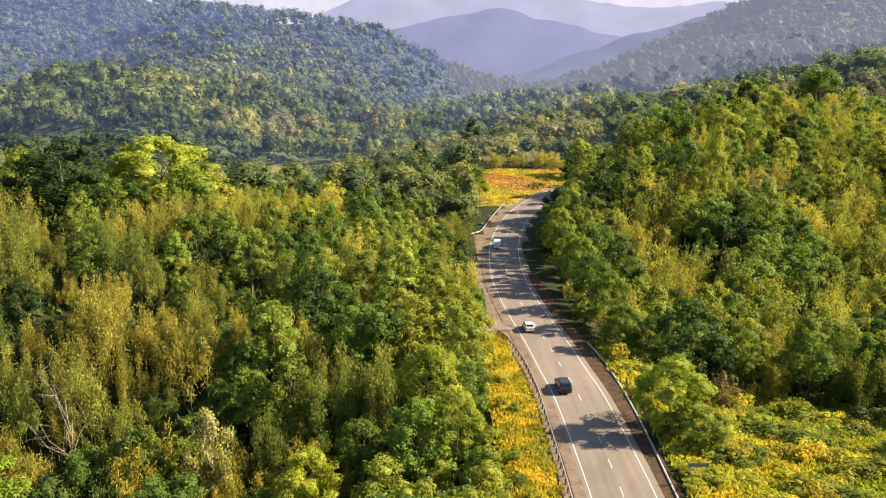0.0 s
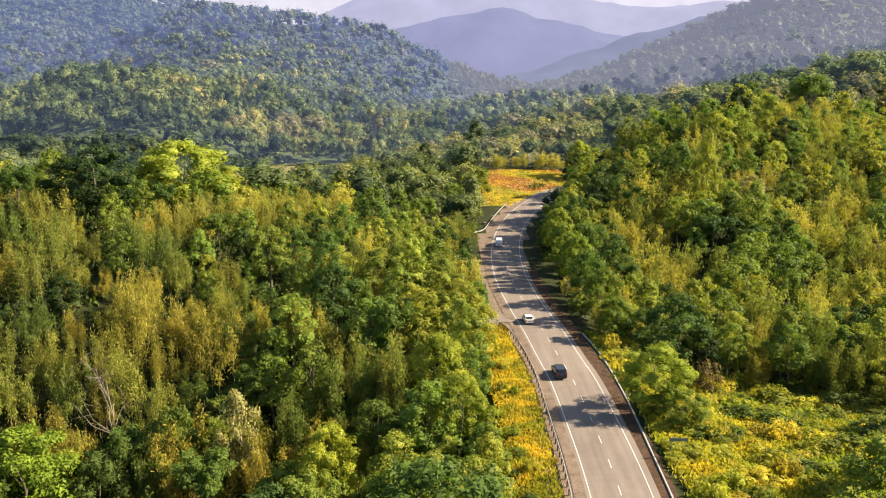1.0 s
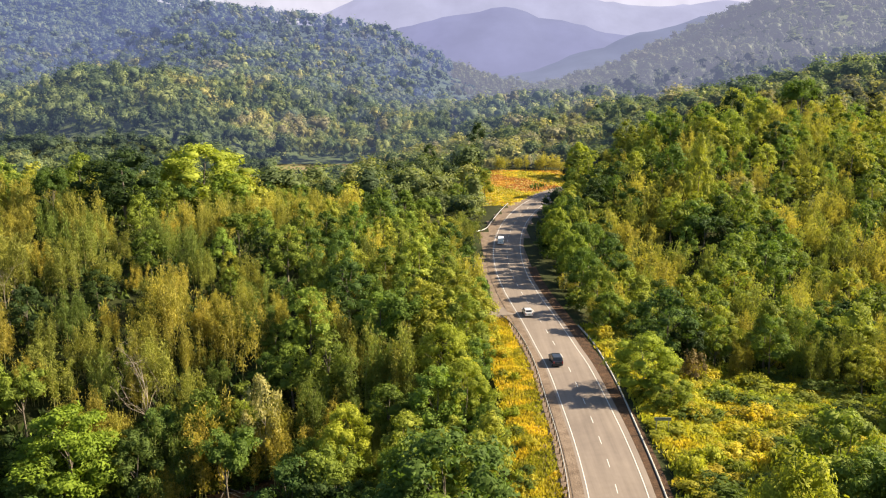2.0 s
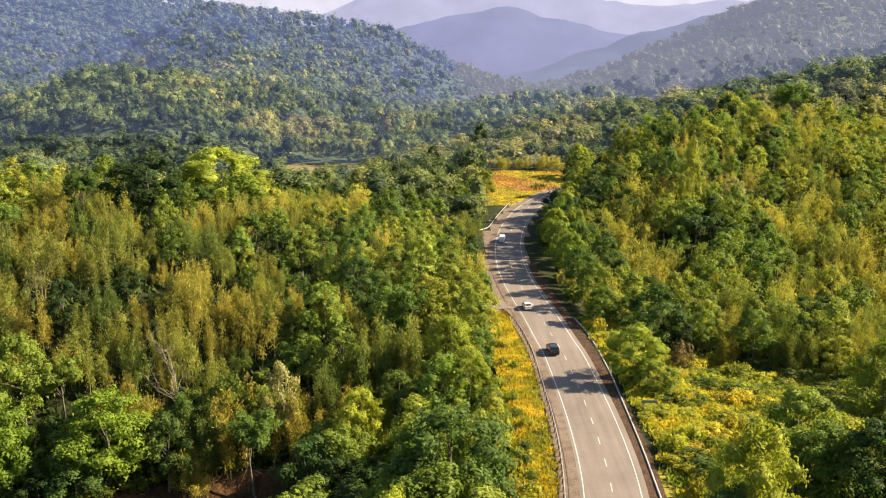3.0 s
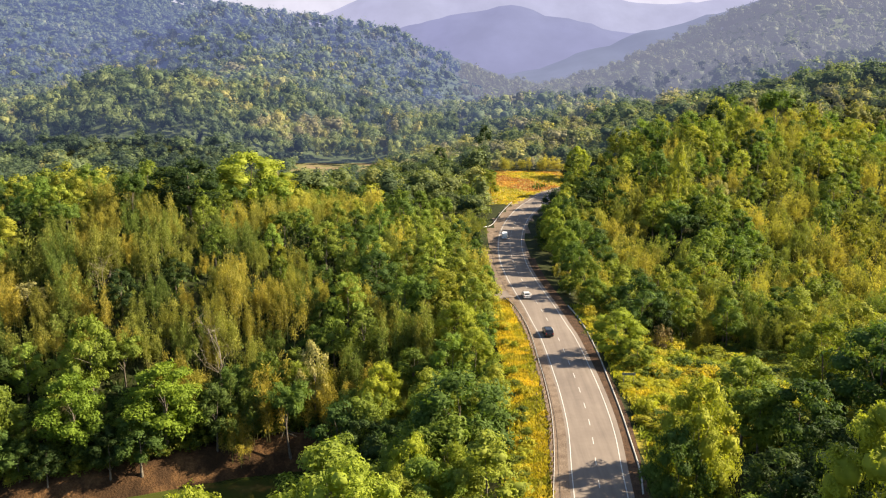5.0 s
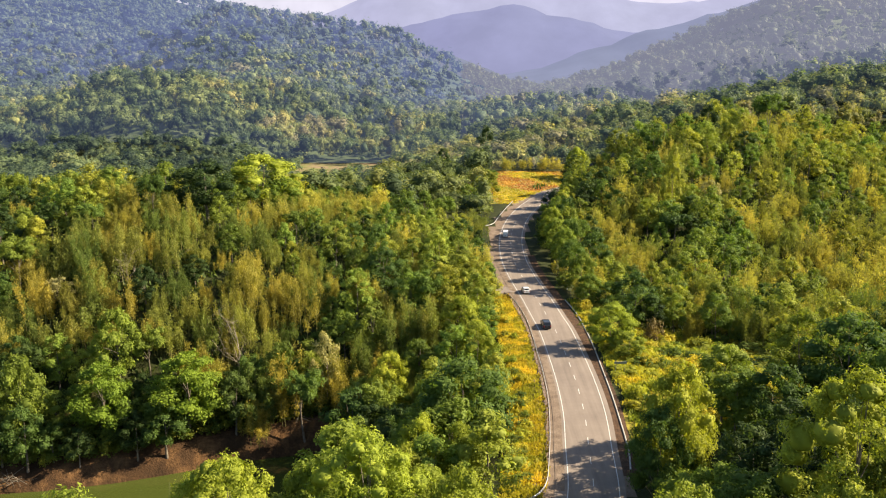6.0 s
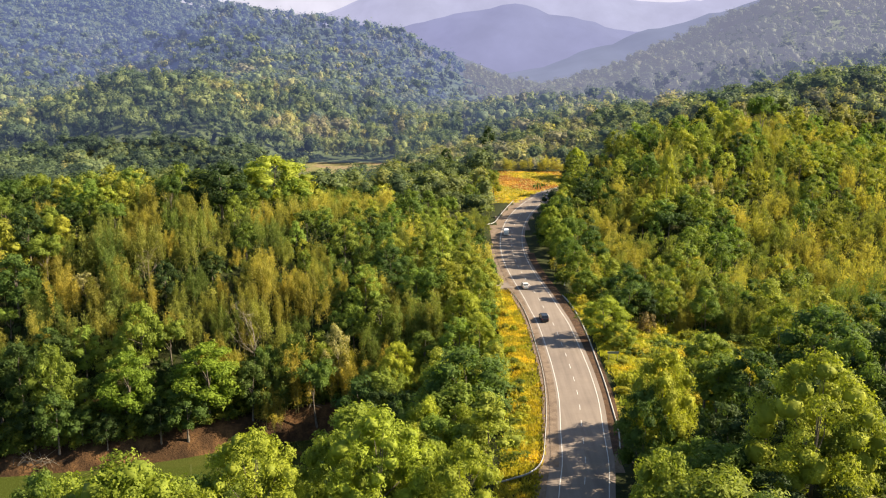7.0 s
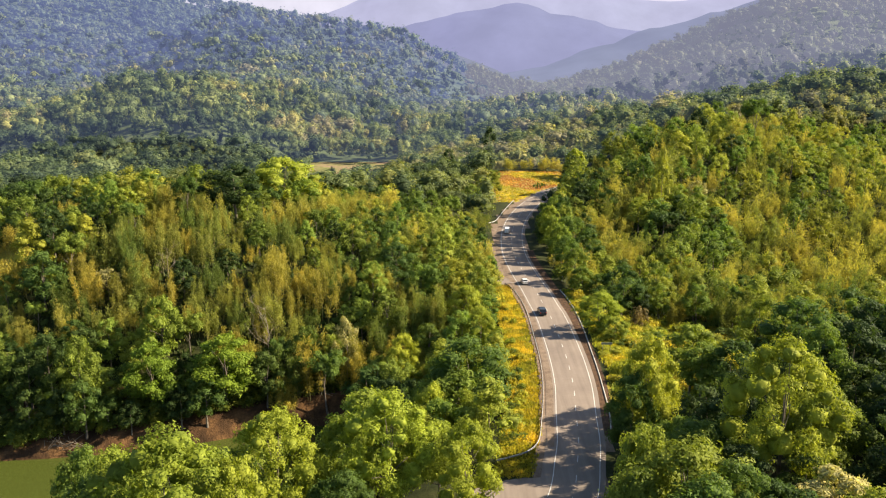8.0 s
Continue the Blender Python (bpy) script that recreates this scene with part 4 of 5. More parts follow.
TALL["slender"], WIDE["slender"], TALL["spreading"], WIDE["spreading"] = 18, 5.0, 24, 9.0
for key in ("broad", "lime", "dark", "bamboo"):
    TALL[key + "_far"], WIDE[key + "_far"] = TALL[key], WIDE[key]
GROUPS = {"broad": "broadleaf trees", "lime": "lime trees", "dark": "evergreen trees", "bamboo": "bamboo clumps", "shrub": "shrubs", "mound": "vine mounds", "crest": "lime trees", "dry": "dry shrubs", "bare": "bare trees", "sun": "lime trees", "slender": "broadleaf trees", "pale": "pale trees", "dome": "lime trees", "bank": "broadleaf trees", "spreading": "broadleaf trees"}
prng = np.random.default_rng(5)


def stature(x, y):
    """Trees stay low about the far end of the road and before the valley flat."""
    x, y = np.asarray(x, float), np.asarray(y, float)
    b = step(36, 42, x) * step(68, 62, x) * step(262, 285, y) * step(366, 360, y)
    a = step(-66, -58, x) * step(-24, -32, x) * step(176, 190, y) * step(300, 280, y)
    c = step(-132, -118, x) * step(-36, -46, x) * step(280, 300, y)
    return (1 - 0.3 * b) * (1 - 0.15 * a) * (1 - 0.3 * c * step(490, 470, y))



def plant(key, x, y, height, spread=None, variant=None):
    """Stands one plant of that kind on the ground, scaled to its height and crown."""
    v = KINDS[key][int(prng.integers(len(KINDS[key]))) if variant is None else variant]
    sz = height / TALL[key]
    sx = (spread / WIDE[key]) if spread else sz * prng.uniform(0.88, 1.15)
    m = Matrix.Translation((x, y, float(ground_z(x, y)[0]) - 0.1)) @ Matrix.Rotation(prng.uniform(0, 6.28), 4, "Z") @ Matrix.Diagonal((sx, sx, sz, 1))
    if v not in used:
        used.add(v)
        v.matrix_basis = m
        ob = v
    else:
        base = v.matrix_basis.copy()
        v.matrix_basis = Matrix()
        ob = copy_thing(v, m)
        v.matrix_basis = base
    tagged(ob, group=GROUPS[key.partition("_")[0]])
    return ob


# single trees that stand out: kind, x, y, top above the datum, crown radius
LONE = [
    ("sun_front", 31, 105, 10.8, 7.6), ("lime_near", 34, 100, 5.5, 4.6), ("sun_front", 28.5, 39, 21.5, 7.4), ("broad_near", 25, 36, 16.5, 5.5),
    # dark kinds (x 40-64) stand for shade; x 70, 77 added to cast it
    ("dome_front", 40, 12, 30.5, 10.5), ("lime_near", 21, 6, 20.5, 6.2), ("broad_near", 34, 16, 17, 6), ("dark", 40, 42, 8, 7.0), ("dark", 64, 50, 15, 7), ("dark", 53, 53, 9.5, 6), ("broad_near", 46, 58, 6.5, 5.5), ("broad", 70, 58, 20, 7), ("broad_near", 77, 55, 24, 7.5), ("broad_near", 47, 15, 22, 7),
    ("sun_front", 60, 76, 18.0, 8.2), ("broad_near", 56, 38, 24.5, 7), ("lime", 64, 140, 7.5, 5.4), ("broad_near", 18, -4, 20, 6),
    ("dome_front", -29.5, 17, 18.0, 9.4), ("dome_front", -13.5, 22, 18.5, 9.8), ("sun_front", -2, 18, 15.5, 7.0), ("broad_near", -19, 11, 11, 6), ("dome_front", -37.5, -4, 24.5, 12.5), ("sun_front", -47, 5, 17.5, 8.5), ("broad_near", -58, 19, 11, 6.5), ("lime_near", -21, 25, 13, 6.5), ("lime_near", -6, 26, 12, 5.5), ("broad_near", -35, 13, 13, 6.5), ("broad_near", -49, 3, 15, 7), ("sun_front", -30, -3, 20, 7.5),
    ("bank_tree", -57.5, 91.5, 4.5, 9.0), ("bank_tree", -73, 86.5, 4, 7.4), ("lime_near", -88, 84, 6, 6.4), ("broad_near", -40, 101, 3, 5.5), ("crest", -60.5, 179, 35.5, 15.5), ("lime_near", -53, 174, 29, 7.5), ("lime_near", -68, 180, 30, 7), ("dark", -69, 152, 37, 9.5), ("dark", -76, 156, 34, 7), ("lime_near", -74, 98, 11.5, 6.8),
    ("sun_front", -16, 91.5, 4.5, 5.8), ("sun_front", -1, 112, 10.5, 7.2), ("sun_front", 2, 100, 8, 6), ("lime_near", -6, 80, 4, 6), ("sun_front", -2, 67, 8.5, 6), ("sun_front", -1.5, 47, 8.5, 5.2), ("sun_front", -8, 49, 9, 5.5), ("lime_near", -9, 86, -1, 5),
    ("lime", 5, 128, 12, 5), ("lime_near", 31.5, 138, 9, 4.8), ("lime_near", 31, 149, 12, 5.2), ("broad_near", 30, 161, 13.5, 5.4), ("lime_near", 29.5, 173, 14.5, 5.4), ("lime_near", 28.5, 185, 15, 5.4), ("lime_near", 28.5, 199, 16.5, 5.6), ("broad_near", 31, 211, 18, 5.8), ("lime_near", 35, 222, 18, 6), ("broad", 39, 212, 17, 6), ("lime_near", 36.5, 228, 18.5, 5.5), ("broad", 38.5, 241, 18.5, 5.4), ("lime", 41, 257, 19, 5.4), ("broad", 43, 270, 19, 5.4), ("lime_near", 46, 238, 19, 6), ("broad", 52, 256, 20, 6), ("broad", 33.5, 205, 19.5, 5.5), ("lime", 33, 192, 18, 5.2), ("broad", 33.5, 179, 17, 5.2), ("lime", 34, 216, 19.5, 5.2), ("dark", 60, 272, 20, 7), ("crest", 57, 349, 22, 7.5), ("dark", 17, 482, 24, 8), ("dark", -9, 363, 20.5, 5.5), ("bamboo_far", 24, 367, 15, 5.5), ("bamboo_far", 33, 371, 13, 4.5), ("bamboo_far", 42, 368, 17, 5.5), ("bamboo_far", 49, 366, 16, 5), ("lime", 8, 292, 14, 6), ("broad", 2, 276, 13, 6), ("lime", 4, 310, 14, 6), ("dark", 56, 343, 19, 6.5), ("dry", -7, 148, 3.5, 2.6), ("broad", 38, 172, 14, 6), ("dark", 39, 189, 16, 6),
    ("dry", -22, 34, -6, 4.0), ("dry", -17, 37, -6, 3.6), ("dry", -28, 32, -9, 3.6), ("dry", 46, 128, 0, 3.2), ("pale", -30.5, 101.5, 5.5, 3.8), ("pale", 41, -2, 19, 6), ("pale", -92, 112, 14, 4.2), ("pale", 86, 224, 22, 5), ("slender", -22.5, 140, 22, 4.6), ("lime", 71, 217, 36, 4.8), ("dark", 101.5, 285, 46, 7.5), ("spreading", 129, 293, 50, 9.5), ("dark", 112, 268, 36, 6.5), ("bamboo_far", 133, 570, 19, 9), ("dark", 99, 546, 31, 8), ("bare", -50, 104, 10.5, None), ("bare", -78, 117, 20, None),
    ("lime", 13.5, 298, 15, 4.6), ("lime", 12, 314, 14.5, 4.8), ("broad", 14.5, 330, 12, 4.4)]
spots = []
for key, x, y, top, r in LONE:
    g = float(ground_z(x, y)[0])
    if y < 52 and key != "dome_front":
        key = key.replace("_near", "_front")
    plant(key, x, y, top - g, r)
    spots.append((x, y, (r or 3) * 0.8))


def allowed(x, y, off):
    """Where the forest may stand."""
    if abs(off) < 10.5 or (-15.5 < off < 0 and 42 < y < 140) or (0 < off and 60 < y < 134 and x < 78 - 0.25 * abs(y - 105)):
        return False
    if x < -20 and float(ground_z(x, y)[0]) < -17.5:
        return False
    if -18 < x < 14 and 20 < y < 38:
        return False
    if (12 < x < 56 and 280 < y < 380) or (26 < x < 38 and 228 < y < 285):
        return False
    return True


# ---- trees that lean over the river bank ----
for k in range(21):
    x = -106 + 3.8 * k + float(prng.uniform(-1.2, 1.2))
    y = float(north_bank(x) + prng.uniform(4.4, 8.5))
    if any((x - a) ** 2 + (y - b) ** 2 < 16 for a, b, r in spots):
        continue
    # mostly dark kinds, the bank's shade put into their leaf colour
    plant(("dark", "broad", "dark", "broad", "lime")[k % 5], x, y, float(prng.uniform(9, 15)), float(prng.uniform(4.2, 5.6)))
    spots.append((x, y, 3.0))

# thicket at the feet of the bank trees
for k in range(34):
    x = -108 + 2.4 * k + float(prng.uniform(-0.8, 0.8))
    plant("shrub", x, float(north_bank(x) + prng.uniform(3.0, 4.6)), float(prng.uniform(3.0, 5.0)), float(prng.uniform(2.0, 2.8)))

# ---- the near forest, tree by tree ----
srng = np.random.default_rng(11)
cand = np.column_stack([srng.uniform(-190, 215, 32000), srng.uniform(-14, 345, 32000)])
c_off, _ = beside_road(cand[:, 0], cand[:, 1])
count, thicket = 0, []
for (x, y), off in zip(cand, c_off):
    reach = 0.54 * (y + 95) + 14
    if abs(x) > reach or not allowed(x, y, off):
        continue
    if (y < 38 and x < 20) or (y > 232 and x < 44):
        continue
    gap = 6.6 if y < 62 else 5.0 if y < 145 else 6.8 if y < 232 else 8.0
    if any((x - a) ** 2 + (y - b) ** 2 < (0.42 * r + gap * 0.5) ** 2 for a, b, r in spots):
        continue
    # kinds grow in patches
    field = math.sin(x / 13 + 1) * math.sin(y / 17) + 0.6 * math.sin(x / 7 - y / 11)
    u = min(0.999, max(0.0, 0.5 * srng.random() + 0.25 + 0.17 * field + 0.16 * float(step(60, 120, x)) - 0.1 * float(step(100, 84, y)) * (x < 0)))
    west = x < 10
    if west and 97 < y < 122 and -72 < x < -12:
        key = "bamboo" if u > 0.27 else "broad"
    elif west and 92 < y < 142 and x < -14:
        key = "bamboo" if u > 0.44 else "broad" if u > 0.34 else "dark" if u > 0.26 else "lime"
    # darker kinds near the river make up for its deep shade
    elif west and y < 97 and x < -12:
        key = "broad" if u > 0.42 else "dark"
    elif west and (y < 140 or x < -60):
        key = "bamboo" if u > 0.66 else "lime" if u > 0.57 else "broad" if u > 0.34 else "dark"
    elif west:
        key = "bamboo" if u > 0.53 else "lime" if u > 0.38 else "broad" if u > 0.2 else "dark"
    else:
        key = "bamboo" if u > 0.5 else "lime" if u > 0.37 else "broad" if u > 0.24 else "dark"
    if y < 62:
        key = "broad_near" if u < 0.45 else "lime_near" if u < 0.85 else "dark"
        # dark leaf colour takes the place of shade on this slope
        if x > 30:
            key = "dark" if u < 0.55 else "broad_near" if u < 0.85 else "lime_near"
        if y < 45:
            key = key.replace("_near", "_front")
    # verge trees turn lime: their sunlit face is put into the leaf colour
    if -26 < off < 0 and y < 150 and (key in ("dark", "bamboo") or (key[:5] == "broad" and u > 0.3)):
        key = "lime"
    if y > 240 and key == "bamboo" and srng.random() < 0.5:
        key = "lime"
    if y > 150:
        key += "_far"
    h = (15 if y < 62 else 12.5) * srng.choice((0.72, 0.88, 1.0, 1.1, 1.32)) * srng.uniform(0.92, 1.08) * (0.8 if abs(off) < 18 else 1.0) * (0.8 if x < 0 and y > 128 else 1.0) * float(stature(x, y))
    if y < 62 and 30 < x < 58:
        h *= 0.74
    if key == "bamboo_far" and y > 182:
        thicket.append((x, y, h / TALL[key]))
    else:
        plant(key, float(x), float(y), h)
    spots.append((x, y, gap * 0.5 + 1.6))
    count += 1

# the bamboo farther up the slope grows as one thicket
clump = []
for v in KINDS["bamboo_far"]:
    me = [c for c in v.children if c.name.startswith("foliage")][0].data
    co, tri = np.zeros(len(me.vertices) * 3), np.zeros(len(me.loops), int)
    me.vertices.foreach_get("co", co)
    me.loops.foreach_get("vertex_index", tri)
    clump.append((co.reshape(-1, 3), tri.reshape(-1, 3)))
vs, fs, tint = [], [], []
for k, (x, y, size) in enumerate(thicket):
    v, f = clump[k % len(clump)]
    a, w = srng.uniform(0, 6.28), size * srng.uniform(0.9, 1.2)
    q = np.column_stack([v[:, 0] * math.cos(a) - v[:, 1] * math.sin(a), v[:, 0] * math.sin(a) + v[:, 1] * math.cos(a), v[:, 2] * size / w]) * w
    fs.append(f + sum(len(p) for p in vs))
    vs.append(q + [x, y, float(ground_z(x, y)[0]) - 0.1])
    tint.append(np.full(len(f), srng.random()))
me = raw_mesh("bamboo_thicket", np.concatenate(vs), np.concatenate(fs), [M_THICKET])
me.attributes.new("tint", "FLOAT", "FACE").data.foreach_set("value", np.concatenate(tint).astype(np.float32))
tagged(new("bamboo_thicket", me), "golden bamboo thicket on the forested slope", "bamboo", kind="stuff")

# ---- farther forest ----
def far_crown(rng, tall):
    """Lobes of a crown seen from afar: one dome and a few shoulders round it."""
    w = rng.uniform(0.22, 0.3) * (0.72 if tall else 1.0)
    c, r = [(0, 0, 0.68)], [(w, w, 0.3)]
    for k in range(5):
        a, d, s = k * 1.26 + rng.uniform(-0.4, 0.4), rng.uniform(0.6, 1.1) * w, rng.uniform(0.45, 0.72) * w
        c.append((math.cos(a) * d, math.sin(a) * d, rng.uniform(0.3, 0.84)))
        r.append((s, s, s * rng.uniform(0.6, 0.95)))
    return np.array(c), np.array(r)


def forest(name, label, xy, height, spread, lobes, n, size, mats, seed, far=None, mass=0.74, shift=0.0):
    """A far wood in one mesh: every tree a few lumps of leaf mass with loose blades round them."""
    rng = np.random.default_rng(seed)
    shapes = []
    for k in range(9):
        c, r = crown_lobes(rng, 1.0, 0.42, 0.2, ("round", "tall", "round", "flat", "cone", "round", "tall", "round", "flat")[k], lobes)
        if mass > 0.8:
            c, r = far_crown(rng, k % 3 == 1)
        lump = gather([cores(rng, c[:1], r[:1], mass - 0.24, True), cores(rng, c[1:5], r[1:5], mass - 0.24, False)])
        blade = leaf_cards(rng, c, r, n, size / height, 0.7, 0.0, 0.16, -0.4, 0.27, 4)
        v, f = gather([lump, blade])
        shapes.append((v, f, len(lump[1])))
    z = ground_z(xy[:, 0], xy[:, 1])
    vs, fs, ms, sm, tint, base = [], [], [], [], [], 0
    for k, (shape, faces, lumps) in enumerate(shapes):
        mine = np.nonzero(np.arange(len(xy)) % 9 == k)[0]
        big = rng.choice((0.6, 0.8, 1.0, 1.25, 1.6), len(mine), p=(0.2, 0.27, 0.25, 0.18, 0.1)) * rng.uniform(0.9, 1.1, len(mine))
        h = height * (0.45 + 0.55 * big) * stature(xy[mine, 0], xy[mine, 1])
        w = spread * 2.4 * big
        a = rng.uniform(0, 6.28, len(mine))
        ca, sa = np.cos(a), np.sin(a)
        x = (shape[None, :, 0] * ca[:, None] - shape[None, :, 1] * sa[:, None]) * w[:, None] + xy[mine, 0, None]
        y = (shape[None, :, 0] * sa[:, None] + shape[None, :, 1] * ca[:, None]) * w[:, None] + xy[mine, 1, None]
        vs.append(np.stack([x, y, shape[None, :, 2] * h[:, None] + z[mine, None]], -1).reshape(-1, 3))
        fs.append((faces[None] + (np.arange(len(mine)) * len(shape))[:, None, None]).reshape(-1, 3) + base)
        base += len(mine) * len(shape)
        which = np.zeros(len(mine), int)
        if far:  # materials with more painted haze are mixed in with distance
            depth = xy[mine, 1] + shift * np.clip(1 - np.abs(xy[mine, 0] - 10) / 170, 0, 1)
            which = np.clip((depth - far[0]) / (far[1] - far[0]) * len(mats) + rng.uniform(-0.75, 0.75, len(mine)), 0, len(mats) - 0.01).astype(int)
        wave = 0.14 * step(-20, 60, xy[mine, 0]) * step(700, 560, xy[mine, 1]) - 0.36 * step(-60, -150, xy[mine, 0]) * step(640, 520, xy[mine, 1]) + 0.24 * (np.sin(xy[mine, 0] / 47 + 1) * np.sin(xy[mine, 1] / 61) + np.sin(xy[mine, 0] / 21 - xy[mine, 1] / 33) * np.sin(xy[mine, 0] / 31 + xy[mine, 1] / 71))
        tint.append(np.repeat(np.clip(0.12 + 0.76 * rng.random(len(mine)) + wave, 0, 1), len(faces)))
        ms.append(np.repeat(which, len(faces)))
        sm.append(np.tile(np.arange(len(faces)) < lumps, len(mine)))
    me = raw_mesh(name, np.concatenate(vs), np.concatenate(fs), mats, np.concatenate(ms))
    me.polygons.foreach_set("use_smooth", np.concatenate(sm))
    me.attributes.new("tint", "FLOAT", "FACE").data.foreach_set("value", np.concatenate(tint).astype(np.float32))
    return tagged(new(name, me), label, "forest", kind="stuff")


def scatter(rng, x0, x1, y0, y1, gap):
    """Uneven rows of places, about one to a gap."""
    nx, ny = int((x1 - x0) / gap), int((y1 - y0) / gap)
    X, Y = np.meshgrid(np.arange(nx), np.arange(ny))
    p = np.column_stack([(X + 0.5 * (Y % 2)).ravel(), Y.ravel()]) * gap + rng.uniform(-0.42, 0.42, (nx * ny, 2)) * gap
    return p + [x0, y0]


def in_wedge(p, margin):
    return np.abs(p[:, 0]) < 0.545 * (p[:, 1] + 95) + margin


def on_flat(p):
    """The bare flat by the stream on the valley floor."""
    return (p[:, 0] > -116) & (p[:, 0] < -52) & (p[:, 1] > 492) & (p[:, 1] < 616 + 6 * np.sin(p[:, 0] / 9))


def facing(p):
    """Slopes that fall away to the north, behind the ridges, stay unplanted."""
    return wild(p[:, 0], p[:, 1] + 25) - wild(p[:, 0], p[:, 1] - 25) > -7


frng = np.random.default_rng(21)
p = scatter(frng, -330, 330, 230, 560, 8.6)
o, _ = beside_road(p[:, 0], p[:, 1])
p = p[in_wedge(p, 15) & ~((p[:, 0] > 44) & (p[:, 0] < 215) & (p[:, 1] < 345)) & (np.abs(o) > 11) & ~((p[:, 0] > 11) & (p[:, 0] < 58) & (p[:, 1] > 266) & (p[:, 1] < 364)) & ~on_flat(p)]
p = np.array([q for q in p if all((q[0] - a) ** 2 + (q[1] - b) ** 2 > (r + 3) ** 2 for a, b, r in spots if b > 225)])
forest("valley_forest", "dense mixed forest on the valley floor", p[p[:, 1] < 370], 12.5, 6.0, 9, 520, 0.7, [M_WOODS], 31, None, 0.82)
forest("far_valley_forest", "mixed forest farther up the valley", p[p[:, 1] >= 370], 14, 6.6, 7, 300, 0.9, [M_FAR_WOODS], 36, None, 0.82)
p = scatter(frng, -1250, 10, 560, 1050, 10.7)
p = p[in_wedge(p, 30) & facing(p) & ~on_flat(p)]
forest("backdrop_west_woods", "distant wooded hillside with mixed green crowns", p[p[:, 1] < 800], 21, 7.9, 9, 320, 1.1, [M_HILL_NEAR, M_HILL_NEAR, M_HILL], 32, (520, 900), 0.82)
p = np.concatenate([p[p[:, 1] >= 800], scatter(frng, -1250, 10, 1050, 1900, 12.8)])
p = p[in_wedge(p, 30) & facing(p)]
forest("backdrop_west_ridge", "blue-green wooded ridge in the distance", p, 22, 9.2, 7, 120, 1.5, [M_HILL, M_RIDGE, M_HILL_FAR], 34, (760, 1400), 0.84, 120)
p = scatter(frng, 10, 1100, 560, 700, 10.4)
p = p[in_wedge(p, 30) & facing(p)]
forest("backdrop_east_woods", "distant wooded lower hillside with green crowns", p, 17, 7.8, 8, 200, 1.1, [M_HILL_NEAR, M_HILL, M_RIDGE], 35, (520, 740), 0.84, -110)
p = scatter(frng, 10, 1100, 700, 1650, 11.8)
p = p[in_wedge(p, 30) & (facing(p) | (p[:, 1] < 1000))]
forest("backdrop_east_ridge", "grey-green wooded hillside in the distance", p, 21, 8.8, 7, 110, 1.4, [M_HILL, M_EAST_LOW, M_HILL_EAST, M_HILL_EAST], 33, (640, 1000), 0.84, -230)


# ---- grass and undergrowth ----
def tufts(name, label, xy, blades, height, width, material, seed):
    rng = np.random.default_rng(seed)
    n = len(xy) * blades
    root = np.repeat(np.column_stack([xy, ground_z(xy[:, 0], xy[:, 1]) - 0.05]), blades, 0) + rng.normal(0, width * 0.45, (n, 3)) * [1, 1, 0]
    a, h = rng.uniform(0, 6.28, n), height * rng.uniform(0.5, 1.3, n)
    lean = np.column_stack([np.cos(a), np.sin(a), np.zeros(n)]) * (h * rng.uniform(0.2, 0.7, n))[:, None]
    side = np.column_stack([-np.sin(a), np.cos(a), np.zeros(n)]) * (width * rng.uniform(0.14, 0.3, n))[:, None]
    up = np.column_stack([np.zeros((n, 2)), h])
    v = np.stack([root - side * 0.6, root + side * 0.6, root + lean * 0.45 + up * 0.7 + side, root + lean + up * 0.92], 1).reshape(-1, 3)
    return tagged(new(name, raw_mesh(name, v, np.arange(4 * n).reshape(-1, 4), [material])), label, "grass", kind="stuff")


p = scatter(frng, -4, 20, 33, 146, 0.62)
o, _ = beside_road(p[:, 0], p[:, 1])
tufts("verge_grass", "golden dry grass on the road verge", p[(o < -7.0) & (o > -13.5)], 12, 0.55, 0.6, M_GRASS, 41)
p = scatter(frng, 26, 80, 56, 142, 0.95)
o, _ = beside_road(p[:, 0], p[:, 1])
tufts("slope_grass", "tall yellow-green grass and vines on a slope", p[(o > 8.0) & (p[:, 0] < 80 - 0.25 * np.abs(p[:, 1] - 105))], 13, 0.8, 0.95, M_VINE, 42)
M_RUST = leaf_material("leaf_rust_grass", (0.4, 0.24, 0.06), (0.37, 0.19, 0.06), (0.28, 0.12, 0.06), 0.4, 0.07)
p = scatter(frng, 14, 52, 282, 366, 1.2)
o, _ = beside_road(p[:, 0], p[:, 1])
p = p[o < -7]
streak = np.sin(p[:, 1] / 7.5 + p[:, 0] / 17) + 0.7 * np.sin(p[:, 0] / 9 + p[:, 1] / 21 + 2) + frng.normal(0, 0.35, len(p)) + 0.018 * (p[:, 1] - 325) > 0.15
tufts("meadow_grass", "golden dry meadow grass at the bend", p[~streak], 7, 0.4, 1.5, M_GRASS, 43)
tufts("rust_grass", "rust-coloured dry grass streaks on the meadow", p[streak], 7, 0.4, 1.5, M_RUST, 44)
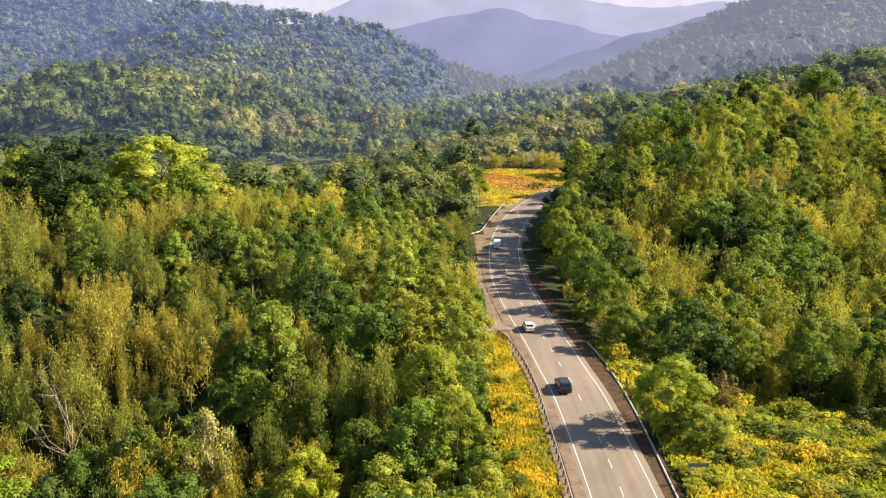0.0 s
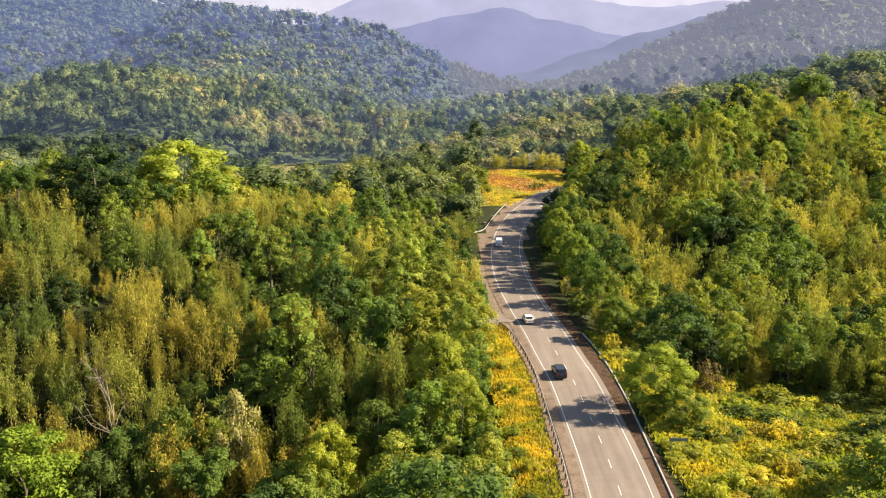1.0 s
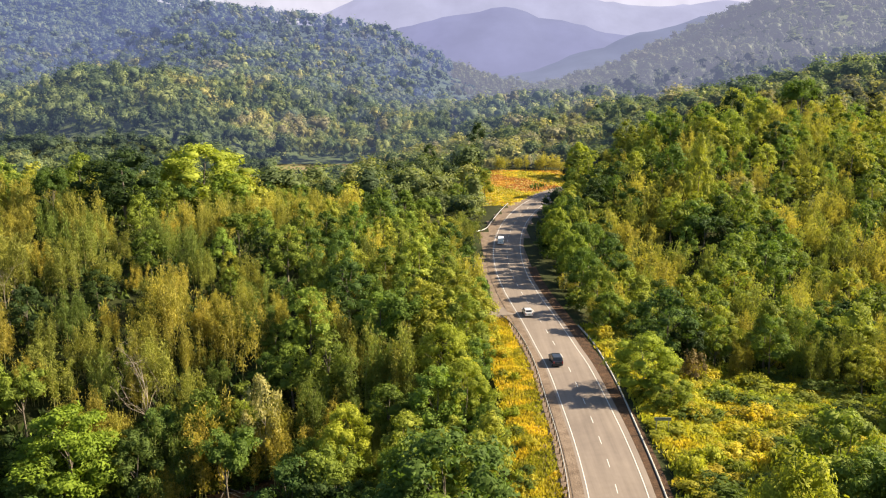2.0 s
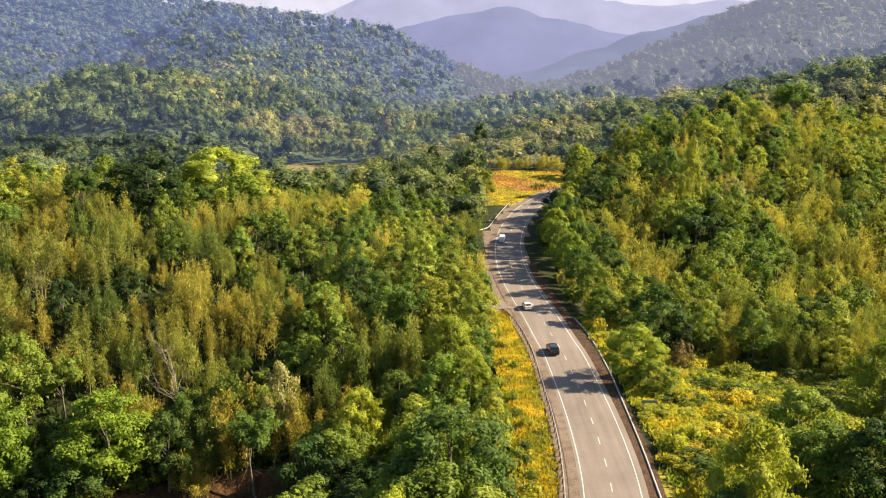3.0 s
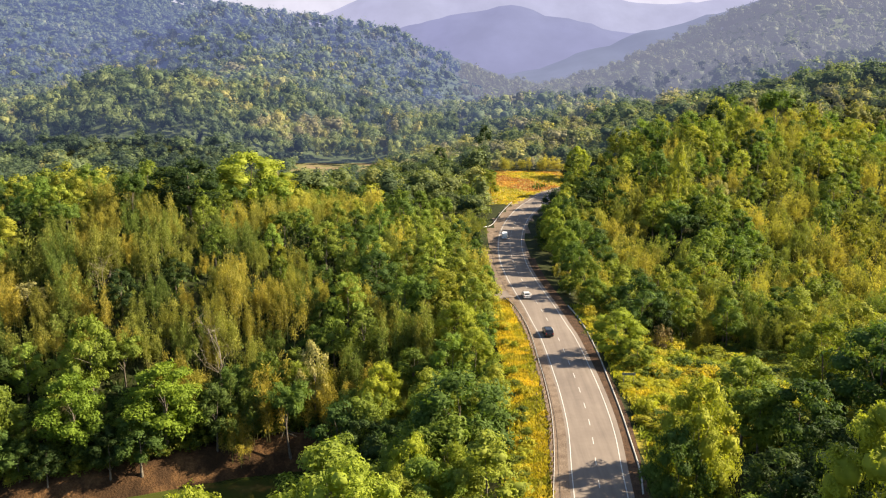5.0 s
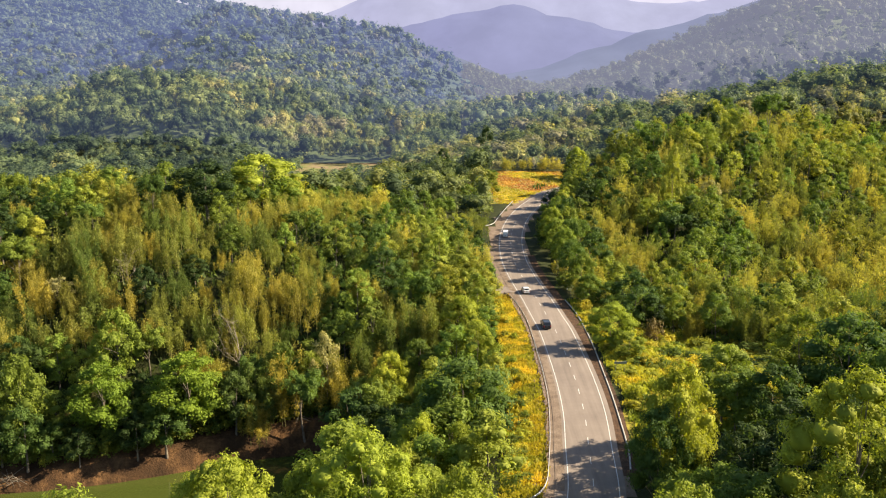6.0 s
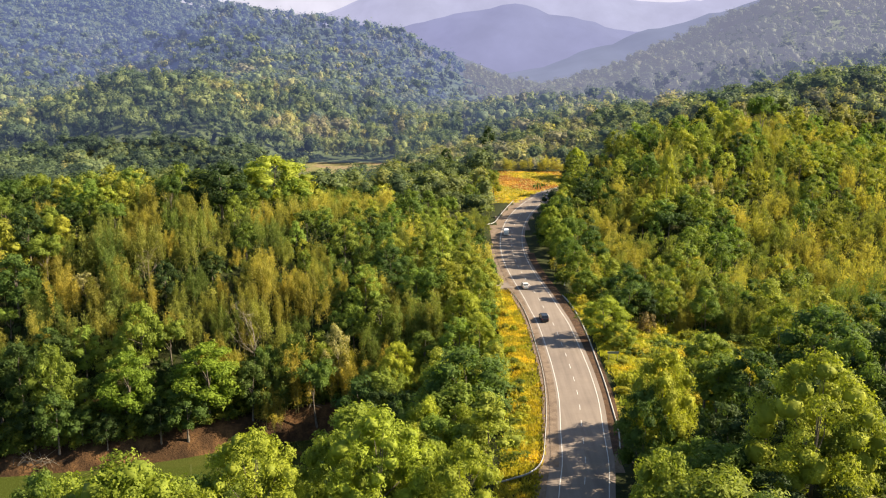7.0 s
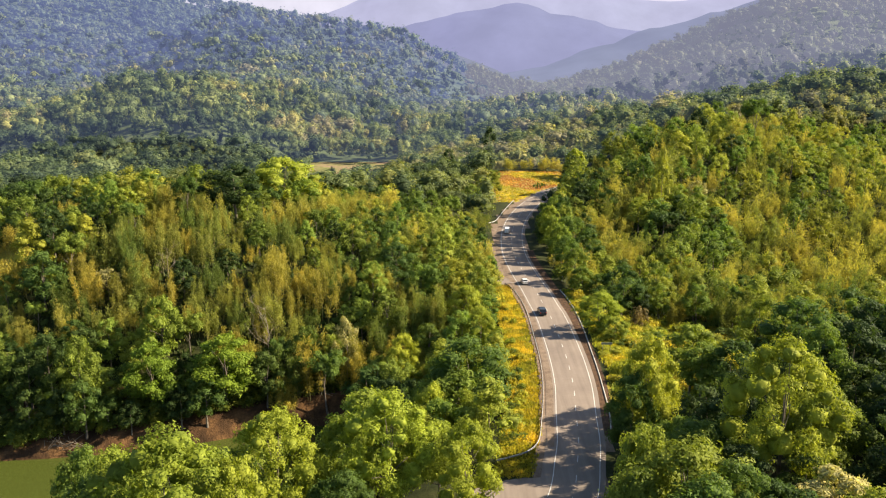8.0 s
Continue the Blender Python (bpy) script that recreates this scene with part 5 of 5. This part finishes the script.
M_UNDER = leaf_material("leaf_undergrowth", (0.07, 0.095, 0.022), (0.05, 0.075, 0.02), (0.032, 0.052, 0.016), 0.3, 0.2)
p = np.concatenate([scatter(frng, -112, 6, 84, 232, 2.3), scatter(frng, 34, 150, 138, 330, 3.0)])
o, _ = beside_road(p[:, 0], p[:, 1])
north = north_bank(p[:, 0])
tufts("undergrowth", "dark leafy undergrowth on the forest floor", p[(np.abs(o) > 11) & ((p[:, 1] > north + 7) | (p[:, 0] > -18))], 8, 1.5, 2.2, M_UNDER, 45)
for _ in range(250):
    x, y = float(prng.uniform(27, 80)), float(prng.uniform(62, 138))
    o = float(beside_road(x, y)[0][0])
    if o > 10:
        plant("shrub" if prng.random() < 0.3 or x > 62 else "mound", x, y, prng.uniform(1.2, 2.8), prng.uniform(1.8, 3.8))
for _ in range(34):
    q = int(np.argmin(np.abs(ROAD[:, 1] - prng.uniform(46, 140))))
    x, y = ROAD[q] - ROAD_N[q] * prng.uniform(9.5, 13.0)
    plant("shrub" if prng.random() < 0.35 else "mound", float(x), float(y), prng.uniform(0.8, 1.6), prng.uniform(1.0, 2.0))
for _ in range(112):
    q = int(prng.integers(60, len(ROAD) - 40))
    s = prng.choice((-1, 1))
    d = prng.uniform(9.5, 13.5)
    x, y = ROAD[q] + ROAD_N[q] * s * d
    if (s < 0 and (y < 146 or y > 268)) or (s > 0 and 56 < y < 138) or y < 40:
        continue
    plant("shrub", float(x), float(y), prng.uniform(2, 4.5))
for _ in range(16):
    x = float(prng.uniform(-110, -30))
    y = float(north_bank(x) + prng.uniform(5.0, 15))
    plant("shrub", x, y, prng.uniform(2, 5))
for _ in range(46):
    x = float(prng.uniform(-112, -26))
    y = float(north_bank(x) + prng.uniform(2.6, 5.4))
    plant("shrub", x, y, prng.uniform(1.6, 3.4))
for _ in range(54):
    x = float(prng.uniform(-112, -24))
    y = float(north_bank(x) + prng.uniform(5.2, 8.0))
    plant("shrub", x, y, prng.uniform(3.4, 6.0))
for some in KINDS.values():
    for v in some:
        if v not in used:
            for o in (*v.children_recursive, v):
                bpy.data.objects.remove(o)
